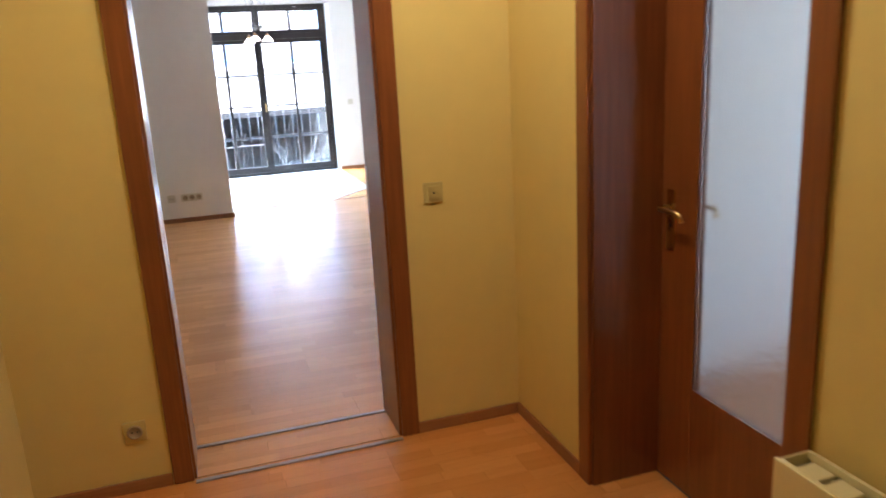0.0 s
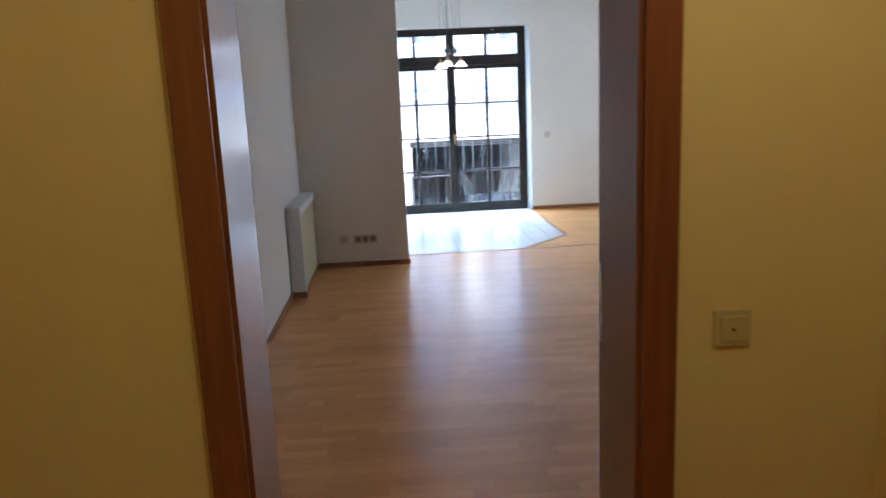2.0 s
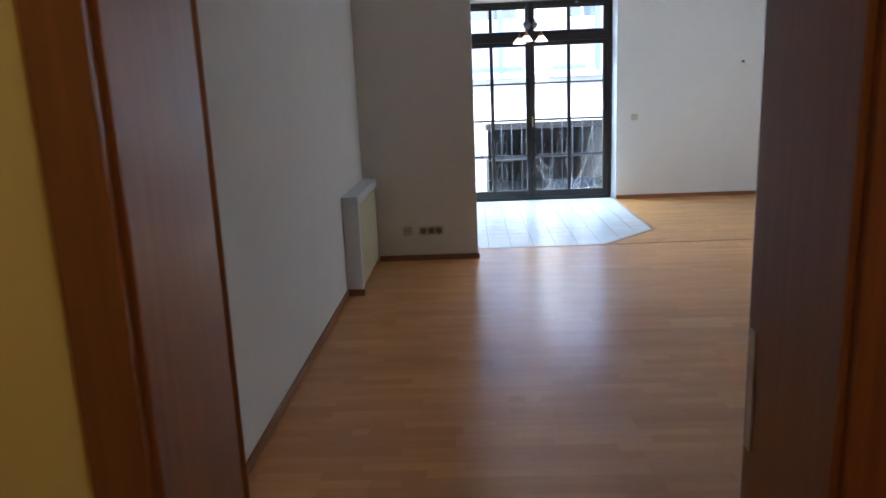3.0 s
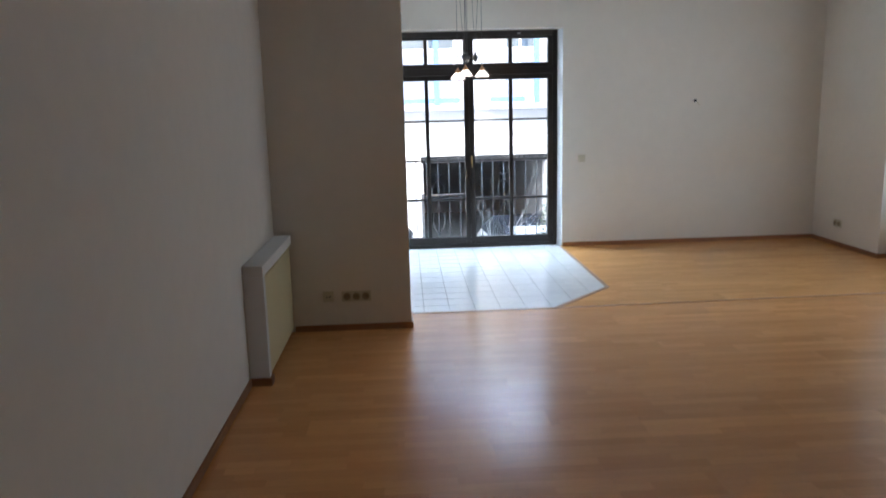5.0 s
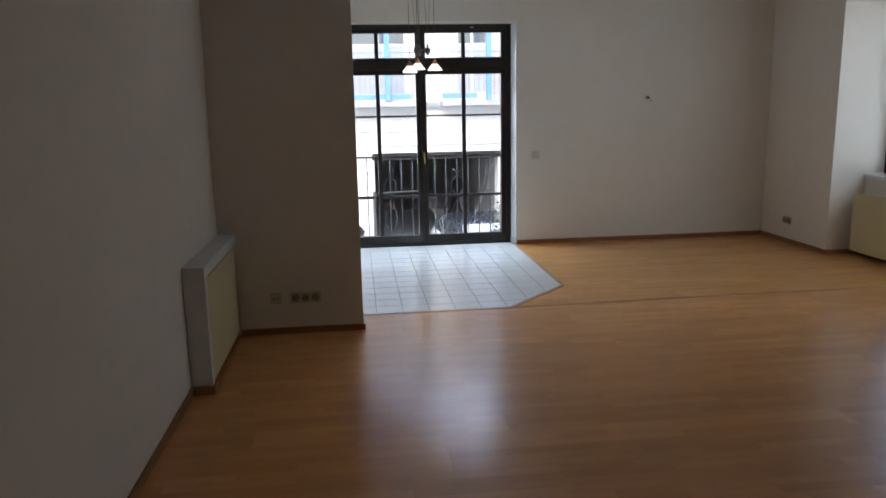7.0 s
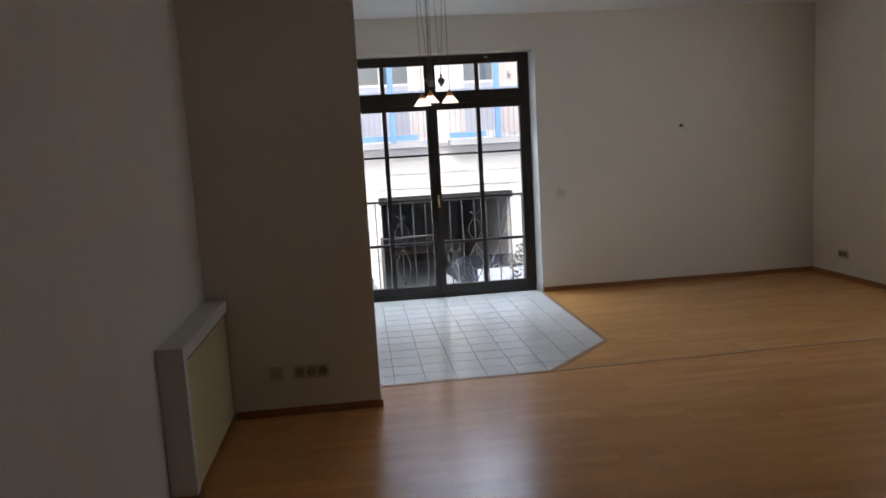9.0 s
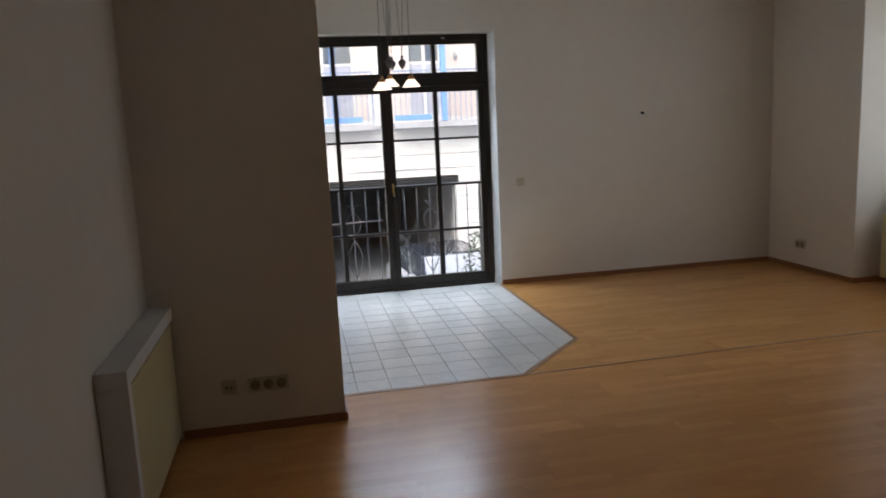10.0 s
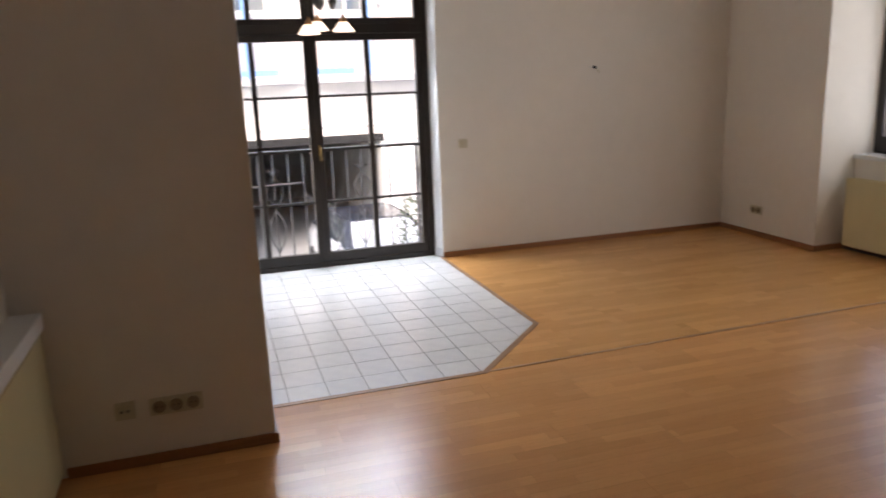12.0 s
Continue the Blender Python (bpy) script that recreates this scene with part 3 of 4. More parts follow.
for a, b in ((NICHE0 + 0.07, NMID - 0.05), (NMID + 0.05, NICHE1 - 0.07)):
    for c, d in ((0.98, 2.0), (2.06, 2.49)):
        p = part("pane", boxes((NX0 + 0.025, NX0 + 0.029, a, b, c, d)), GLASS, nw)
        p.visible_shadow = False
part("window_sill", boxes((RIGHT + 0.36, NX0 + 0.02, NICHE0 + 0.002, NICHE1 - 0.002, 0.797, 0.837), bevel=0.006), STONE_SILL, nw, "white window sill")


# ---- radiators ----
def radiator(m, length, height, depth, label):
    """A flat panel radiator: x along its length, y its depth with the front at 0, z up."""
    t = thing("radiator", m, label, "radiator")
    part("front_panel", boxes((0, length, 0, 0.012, 0, height), bevel=0.005), RADIATOR, t)
    part("rear_panel", boxes((0.01, length - 0.01, depth - 0.012, depth, 0.01, height - 0.01), bevel=0.004), RADIATOR, t)
    for x in (0.0, length - 0.004):
        part("side_cover", boxes((x, x + 0.004, 0.012, depth - 0.012, 0.01, height - 0.005)), RADIATOR, t)
    rails = [(0.004, length - 0.004, 0.012, 0.02, height - 0.02, height - 0.004), (0.004, length - 0.004, depth - 0.02, depth - 0.012, height - 0.02, height - 0.004)]
    rails += [(x - 0.029, x + 0.029, 0.02, depth - 0.02, height - 0.03, height - 0.022) for x in np.arange(0.05, length - 0.02, 0.075)]
    part("top_grille", boxes(*rails), RADIATOR, t, "slotted top grille")
    fins = bmesh.new()
    for x in np.arange(0.03, length - 0.02, 0.033):
        box(fins, x, x + 0.002, 0.014, depth - 0.014, 0.03, height - 0.03)
    part("convector_fins", fins, RADIATOR, t)
    for x in (0.12, length - 0.12):
        part("bracket", boxes((x - 0.012, x + 0.012, depth, depth + 0.03, 0.06, height - 0.08)), STEEL, t)
    return t


r1 = radiator(pose(LEFT + 0.112, CASE_Y + 0.065, 0.04, 0, 0, 90), 1.03, 0.622, 0.08, "cream flat panel radiator beside the projecting wall")
r2 = radiator(pose(RIGHT + 0.175, NICHE1 - 0.125, 0.065, 0, 0, -90), 1.30, 0.59, 0.1, "cream panel radiator in the window niche")
r3 = radiator(pose(1.277, -1.68, 0.13, 0, 0, -90), 1.1, 0.56, 0.11, "cream panel radiator with slotted top beside the door")

cv = thing("radiator_casing", pose(LEFT, CASE_Y, 0), "white boxed casing round the radiator", "casing")
CL = PIL_Y - CASE_Y - 0.003
part("end_panel", boxes((0.001, 0.124, 0, 0.06, 0.0, 0.684), bevel=0.004), CASING, cv)
part("top_board", boxes((0.001, 0.124, 0, CL, 0.684, 0.752), bevel=0.004), CASING, cv)
part("back_panel", boxes((0.001, 0.012, 0.06, CL, 0.0, 0.684)), CASING, cv)
part("plinth", boxes((0.001, 0.136, -0.014, 0.07, 0, 0.05), bevel=0.004), SKIRT, cv, "brown skirting round the casing")


# ---- sockets, switches and wall details ----
def plate(t, x, width=0.081, mat=IVORY):
    part("cover_frame", boxes((x - width / 2, x + width / 2, -0.009, 0, -0.0405, 0.0405), bevel=0.003), mat, t)


def socket_insert(t, x):
    ring = bmesh.new()
    turned(ring, [(0.0275, 0.0), (0.0275, 0.0085), (0.0215, 0.0085), (0.0195, 0.001), (0.0, 0.001)], 24)
    bmesh.ops.transform(ring, matrix=pose(x, -0.0095, 0, 90, 0, 0), verts=ring.verts)
    s = part("socket_insert", ring, SOCKET_WELL, t, "recessed socket well")
    holes = bmesh.new()
    for d in (-0.0095, 0.0095):
        turned(holes, [(0.0, 0.0), (0.0032, 0.0), (0.0032, 0.004), (0.0, 0.004)], 10, (x + d, 0, 0))
    bmesh.ops.transform(holes, matrix=Matrix.Translation((0, -0.0105, 0)) @ Matrix.Translation((x, 0, 0)) @ pose(0, 0, 0, 90, 0, 0) @ Matrix.Translation((-x, 0, 0)), verts=holes.verts)
    part("pin_holes", holes, DARK, s, "dark pin holes")


def socket(m, count, label, mat=IVORY):
    t = thing("wall_socket", m, label, "wall socket", "ivory wall sockets")
    w0 = 0.081 + 0.071 * (count - 1)
    plate(t, 0, w0, mat)
    for k in range(count):
        socket_insert(t, (k - (count - 1) / 2) * 0.071)
    return t


def data_outlet(m):
    t = thing("aerial_outlet", m, "ivory aerial outlet with two round jacks", "wall socket", "ivory wall sockets")
    plate(t, 0)
    part("insert", boxes((-0.027, 0.027, -0.012, -0.009, -0.027, 0.027), bevel=0.002), IVORY, t)
    for x in (-0.0125, 0.0125):
        j = bmesh.new()
        turned(j, [(0.0, 0.0), (0.0065, 0.0), (0.0065, 0.005), (0.0035, 0.005), (0.0035, 0.001)], 14)
        bmesh.ops.transform(j, matrix=pose(x, -0.0115, 0, 90, 0, 0), verts=j.verts)
        part("jack", j, DARK, t, "dark round jack")
    return t


def switch(m, label, lamp_dot=False, mat=IVORY):
    t = thing("light_switch", m, label, "light switch", "ivory light switches")
    plate(t, 0, mat=mat)
    rocker = bmesh.new()
    box(rocker, -0.0275, 0.0275, -0.013, -0.009, -0.0275, 0.0275, bevel=0.0015)
    for v in rocker.verts:
        if v.co.y < -0.012:
            v.co.y -= 0.0025 * (v.co.z + 0.0275) / 0.055
    r = part("rocker", rocker, mat, t)
    if lamp_dot:
        d = bmesh.new()
        turned(d, [(0.0, 0.0), (0.004, 0.0), (0.004, 0.002), (0.0, 0.0025)], 12)
        bmesh.ops.transform(d, matrix=pose(0, -0.0135, -0.002, 90, 0, 0), verts=d.verts)
        part("indicator", d, DARK, r, "small dark indicator window")
    return t


switch(pose(1.063, -0.0005, 1.045), "ivory light switch with indicator on the yellow wall", True, IVORY_AGED)
socket(pose(-0.18, -0.0005, 0.25), 1, "single ivory socket on the yellow wall", IVORY_AGED)
data_outlet(pose(-0.165, PIL_Y - 0.0005, 0.269))
socket(pose(0.047, PIL_Y - 0.0005, 0.267), 3, "triple ivory socket row on the white wall")
switch(pose(2.508, NORTH - 0.0005, 1.038), "ivory light switch beside the french window")
socket(pose(RIGHT - 0.0005, 8.196, 0.255, 0, 0, 90 + 180), 2, "double ivory socket near the window niche")

wl = thing("wall_lamp_cable", pose(3.83, NORTH, 1.667), "bare cable end for a wall lamp", "cable")
part("terminal_block", boxes((-0.014, 0.014, -0.03, -0.006, -0.012, 0.014), bevel=0.003), DARK, wl, "black terminal block")
part("cable_stub", tube(bmesh.new(), [(0.0, 0.0, 0.0), (0.004, -0.018, 0.0), (0.02, -0.03, -0.02), (0.05, -0.022, -0.05)], 0.0045, 8), IVORY, wl, "white cable stub")
part("cable_stub", tube(bmesh.new(), [(-0.01, 0.0, 0.004), (-0.03, -0.015, 0.008), (-0.055, -0.02, 0.002)], 0.004, 8), WHITE_PLASTIC, wl, "white cable stub")

ch = thing("ceiling_cable", pose(3.287, 6.907, CEIL), "capped ceiling lamp cable with grey terminal", "cable")
part("cover", turned(bmesh.new(), [(0.0, -0.012), (0.03, -0.012), (0.038, -0.004), (0.038, 0.0)], 20), WHITE_PLASTIC, ch)
part("cable_stub", tube(bmesh.new(), [(0, 0, -0.01), (0.01, 0, -0.04), (-0.02, 0.0, -0.06), (-0.05, 0, -0.05)], 0.005, 8), IVORY, ch, "grey cable stub")
part("terminal_block", boxes((-0.075, -0.045, -0.01, 0.01, -0.062, -0.04), bevel=0.003), CABLE, ch)


# ---- pendant lamp with counterweights ----
PX, PY = 1.073, 7.16
pl = thing("pendant_lamp", pose(PX, PY, CEIL), "three-armed pulley pendant with opal glass shades", "lamp")
part("canopy", turned(bmesh.new(), [(0.0, -0.042), (0.05, -0.042), (0.085, -0.034), (0.09, -0.012), (0.09, 0.0)], 28), STEEL, pl, "brushed steel ceiling canopy")
ARMS = [(0.123, 0.02, 1.958), (-0.114, -0.11, 1.936), (-0.022, 0.135, 1.972)]
for dx, dy, sz in ARMS:
    a = Vector((dx, dy, 0)).normalized()
    s = Vector((-a.y, a.x, 0))
    tip = Vector((dx, dy, 0))
    arm = bmesh.new()
    pts = [a * 0.05 + s * 0.035, tip + s * 0.012, tip - s * 0.012, a * 0.05 - s * 0.035]
    lo, hi = [arm.verts.new((p.x, p.y, -0.024)) for p in pts], [arm.verts.new((p.x, p.y, -0.012)) for p in pts]
    arm.faces.new(lo), arm.faces.new(hi[::-1])
    for k in range(4):
        arm.faces.new((lo[k], lo[(k + 1) % 4], hi[(k + 1) % 4], hi[k]))
    part("arm", arm, STEEL, pl)
    wheel = bmesh.new()
    turned(wheel, [(0.0, -0.005), (0.017, -0.005), (0.013, 0.0), (0.017, 0.005), (0.0, 0.005)], 16)
    bmesh.ops.transform(wheel, matrix=Matrix.Translation((tip.x, tip.y, -0.04)) @ Matrix.Rotation(math.atan2(a.y, a.x), 4, "Z") @ pose(0, 0, 0, 90, 0, 0), verts=wheel.verts)
    part("pulley", wheel, CABLE, pl, "dark pulley wheel")
    drop = sz - CEIL
    inner = a * 0.06
    wz = 2.066 - CEIL
    part("cord", tube(bmesh.new(), [(tip.x, tip.y, -0.04), (tip.x, tip.y, drop + 0.078)], 0.0022, 6), CABLE, pl, "thin grey cord")
    part("cord", tube(bmesh.new(), [(tip.x * 0.85, tip.y * 0.85, -0.045), (inner.x, inner.y, wz + 0.085)], 0.0018, 6), CABLE, pl, "thin grey cord")
    part("cord", tube(bmesh.new(), [(inner.x * 0.5, inner.y * 0.5, -0.04), (inner.x, inner.y, wz + 0.085)], 0.0018, 6), CABLE, pl, "thin grey cord")
    part("counterweight", turned(bmesh.new(), [(0.0, 0.1), (0.009, 0.095), (0.011, 0.083), (0.006, 0.074), (0.024, 0.062), (0.03, 0.05), (0.024, 0.03), (0.008, 0.002), (0.0, -0.004)], 16, (inner.x, inner.y, wz)), IRON, pl, "dark metal counterweight")
    c = (tip.x, tip.y, drop)
    sh = part("shade", turned(bmesh.new(), [(0.022, 0.034), (0.029, 0.031), (0.048, 0.006), (0.069, -0.022), (0.0665, -0.024), (0.046, 0.003), (0.027, 0.028), (0.02, 0.030)], 28, c), SHADE, pl, "white opal glass shade")
    part("cap", turned(bmesh.new(), [(0.0, 0.08), (0.006, 0.078), (0.012, 0.062), (0.022, 0.052), (0.026, 0.032), (0.0, 0.030)], 18, c), STRIP_BRONZE, sh, "brown metal cap")
    part("bulb", turned(bmesh.new(), [(0.0, -0.02), (0.014, -0.014), (0.018, 0.0), (0.011, 0.02), (0.009, 0.03)], 14, c), BULB, sh, "lit warm bulb")

# lamp under the hall ceiling, with its bulb beside the point light
hl = thing("hall_ceiling_lamp", pose(0.82, -1.0, CEIL), "small hall ceiling lamp with open socket", "lamp")
part("base", turned(bmesh.new(), [(0.0, -0.03), (0.05, -0.03), (0.06, -0.02), (0.06, 0.0)], 20), WHITE_PLASTIC, hl)
part("cord", tube(bmesh.new(), [(0, 0, -0.03), (0, 0, -0.25)], 0.004, 8), WHITE_PLASTIC, hl)
part("bulb_holder", turned(bmesh.new(), [(0.0, -0.24), (0.02, -0.245), (0.022, -0.30), (0.0, -0.30)], 16), WHITE_PLASTIC, hl)


# ---- balcony railing outside the french window ----
RY, RX0, RX1 = 9.21, 0.166, 2.2
rail = thing("balcony_railing", pose(0, RY, 0), "dark wrought-iron balcony railing with scrollwork", "railing")
part("handrail", boxes((RX0, RX1, -0.02, 0.02, 1.018, 1.036), bevel=0.004), IRON, rail)
part("middle_rail", boxes((RX0, RX1, -0.01, 0.01, 0.527, 0.543), bevel=0.003), IRON, rail)
part("bottom_rail", boxes((RX0, RX1, -0.01, 0.01, 0.03, 0.046), bevel=0.003), IRON, rail)
for x in (RX0, RX1):
    part("post", boxes((x - 0.012, x + 0.012, -0.012, 0.012, -0.05, 1.02), bevel=0.003), IRON, rail)
    for z in (0.535, 0.04, 1.025):
        part("wall_bracket", boxes((x - 0.008, x + 0.008, -(RY - NORTH - 0.34), -0.012, z - 0.008, z + 0.008)), IRON, rail)
    wave = bmesh.new()
    tube(wave, [(x, -0.09 + 0.035 * math.sin(k * 0.9), 0.05 + k * 0.045) for k in range(22)], 0.006, 6)
    part("side_scroll", wave, IRON, rail)
for k in range(-4, 10):
    x = 0.843 + k * 0.1355
    if RX0 + 0.03 < x < RX1 - 0.03:
        part("bar", tube(bmesh.new(), [(x, 0, 0.04), (x, 0, 1.02)], 0.0062, 8), IRON, rail)
for x in (0.843, 1.656):
    for side in (-1, 1):
        for z0, z1, up in ((0.53, 0.80, 1), (0.50, 0.10, -1)):
            pts = []
            for k in range(15):
                f = k / 14
                pts.append((x + side * 0.075 * math.sin(math.pi * f), -0.012, z0 + (z1 - z0) * f))
            if up > 0:
                for k in range(1, 9):
                    a = k / 8 * 4.4
                    pts.append((x + side * (0.012 + 0.035 * (1 - math.cos(a)) * (1 - k / 14)), -0.012, 0.80 + 0.045 * math.sin(min(a, 2.2)) + 0.03 * k / 8))
            part("scroll", tube(bmesh.new(), pts, 0.0058, 6), IRON, rail)


# ---- outside: ground, building opposite, cars and shrub ----
structure("ground", boxes((-300, 300, NORTH + 0.34, 400, GROUND_Z - 0.5, GROUND_Z), (-300, 300, -300, NORTH + 0.34, GROUND_Z - 0.5, GROUND_Z)), PAVING, "light grey paved yard", "ground")
structure("wall_plinth", boxes((LEFT - 0.25, RIGHT + 0.45, HALL_B - 0.2, NORTH + 0.35, GROUND_Z, -0.251)), FACADE, "rendered base of the own building", "wall")
structure("roof", boxes((LEFT - 0.5, RIGHT + 0.9, HALL_B - 0.4, NORTH + 0.6, CEIL + 0.3, CEIL + 0.5)), FACADE_GREY, "flat top of the own building", "roof")

ob_ = thing("opposite_building", pose(-0.11, FY, GROUND_Z), "cream rendered house with blue balconies and garage", "building")
GX0, GX1, GT = 0.94, 3.72, 0.60 - GROUND_Z
UP = 1.70 - GROUND_Z
TOP = UP + 2.75
WINS = [(-3.4, -2.3), (0.45, 1.75), (2.80, 3.55), (5.6, 6.8)]
holes = [(GX0, GX1, 0, GT)] + [(a, b, UP + 0.12, UP + 2.2) for a, b in WINS]
part("wall", wall("x", (-16, 20), (0, 0.4), (0, TOP), holes), FACADE, ob_)
part("upper_render", wall("x", (-16, 20), (-0.02, -0.001), (UP + 0.12, TOP), [h for h in holes[1:]]), FACADE_PINK, ob_, "pale pink upper storey render")
for a, b in ((1.98, 2.45), (5.2, 5.5)):
    part("white_pier", boxes((a, b, -0.035, -0.0205, UP + 0.13, TOP - 0.02)), FACADE, ob_, "off-white render field")
zc = 0.02
while zc < UP - 0.35:
    for a, b in ((-16, GX0 - 0.002), (GX1 + 0.002, 20)) if zc < GT - 0.05 else ((-16, 20),):
        part("course", boxes((a, b, -0.05, -0.001, zc, zc + 0.28), bevel=0.004), FACADE, ob_)
    zc += 0.3
part("lintel", boxes((GX0 - 0.05, GX1 + 0.05, -0.054, 0.38, GT - 0.15, GT + 0.0), bevel=0.008), GREY_BAND, ob_, "dark grey garage lintel")
part("ledge", boxes((-16, 20, -0.14, -0.001, UP - 0.10, UP - 0.01), bevel=0.012), FACADE_GREY, ob_, "grey stone ledge")
part("roof", boxes((-16.5, 20.5, -0.6, 10, TOP, TOP + 0.25), bevel=0.02), GREY_BAND, ob_)
part("garage_back", boxes((GX0 - 0.3, GX1 + 0.3, 9.2, 9.4, 0, GT + 0.3)), GARAGE, ob_, "dark garage interior wall")
part("garage_side", boxes((GX0 - 0.3, GX0 - 0.1, 0.4, 9.2, 0, GT + 0.3)), GARAGE, ob_)
part("garage_side", boxes((GX1 + 0.1, GX1 + 0.3, 0.4, 9.2, 0, GT + 0.3)), GARAGE, ob_)
part("garage_ceiling", boxes((GX0 - 0.1, GX1 + 0.1, 0.4, 9.2, GT + 0.1, GT + 0.3)), GARAGE, ob_)
part("barrier_bar", tube(bmesh.new(), [(GX0, -0.2, GT - 0.86), (2.1, -0.2, GT - 0.83)], 0.016, 8), BAR_GREY, ob_, "grey horizontal bar")
part("barrier_post", boxes((GX0 - 0.06, GX0, -0.23, -0.17, 0, GT - 0.82)), BAR_GREY, ob_)
for a, b in WINS:
    for z0, z1 in ((UP + 0.12, UP + 2.2),):
        wi = part("window", boxes((a, a + 0.07, 0.1, 0.16, z0, z1), (b - 0.07, b, 0.1, 0.16, z0, z1), (a + 0.07, b - 0.07, 0.1, 0.16, z0, z0 + 0.07), (a + 0.07, b - 0.07, 0.1, 0.16, z1 - 0.07, z1), ((a + b) / 2 - 0.03, (a + b) / 2 + 0.03, 0.1, 0.16, z0 + 0.07, z1 - 0.07), (a + 0.07, b - 0.07, 0.11, 0.15, z0 + 1.08, z0 + 1.13), bevel=0.006), WHITE_PLASTIC, ob_, "white window frame")
        part("pane", boxes((a + 0.07, b - 0.07, 0.12, 0.13, z0 + 1.09, z1 - 0.07)), PANE_GREY, wi)
        part("pane", boxes((a + 0.07, b - 0.07, 0.12, 0.13, z0 + 0.07, z0 + 1.09)), CURTAIN, wi, "lower pane with pale curtain")
for a, b, posts in ((-1.2, 2.02, (-1.15, 1.27)), (2.42, 4.62, (3.42,))):
    bal = part("balcony", boxes((a, b, -0.62, -0.15, UP - 0.09, UP + 0.03), bevel=0.01), FACADE_GREY, ob_, "balcony with pale blue railing")
    part("top_rail", boxes((a, b, -0.61, -0.57, UP + 1.0, UP + 1.04), bevel=0.006), PALE_RAIL, bal)
    part("foot_rail", boxes((a, b - 0.25 if b < 3 else a + 0.75, -0.60, -0.575, UP + 0.06, UP + 0.17), bevel=0.006), BLUE, bal, "light blue kick rail")
    for x in np.arange(a + 0.02, b, 0.11):
        part("bar", boxes((x - 0.008, x + 0.008, -0.598, -0.582, UP + 0.03, UP + 1.0)), PALE_RAIL, bal)
    for x in posts:
        part("blue_post", boxes((x - 0.055, x + 0.055, -0.66, -0.56, UP + 0.03, UP + 2.7), bevel=0.01), BLUE, bal, "light blue steel post")
    part("end_post", boxes((b - 0.04, b, -0.61, -0.57, UP + 0.03, UP + 1.0)), PALE_RAIL, bal)
wlamp = thing("outdoor_wall_lamp", pose(3.69, FY - 0.036, 3.03), "round metal outdoor wall lamp on render", "lamp")
part("back_plate", boxes((-0.03, 0.03, -0.02, 0, -0.08, 0.08), bevel=0.006), FACADE_GREY, wlamp)
part("lamp_head", turned(bmesh.new(), [(0.0, 0.035), (0.03, 0.03), (0.048, 0.0), (0.036, -0.03), (0.0, -0.045)], 16, (0, -0.065, 0)), FACADE_GREY, wlamp)


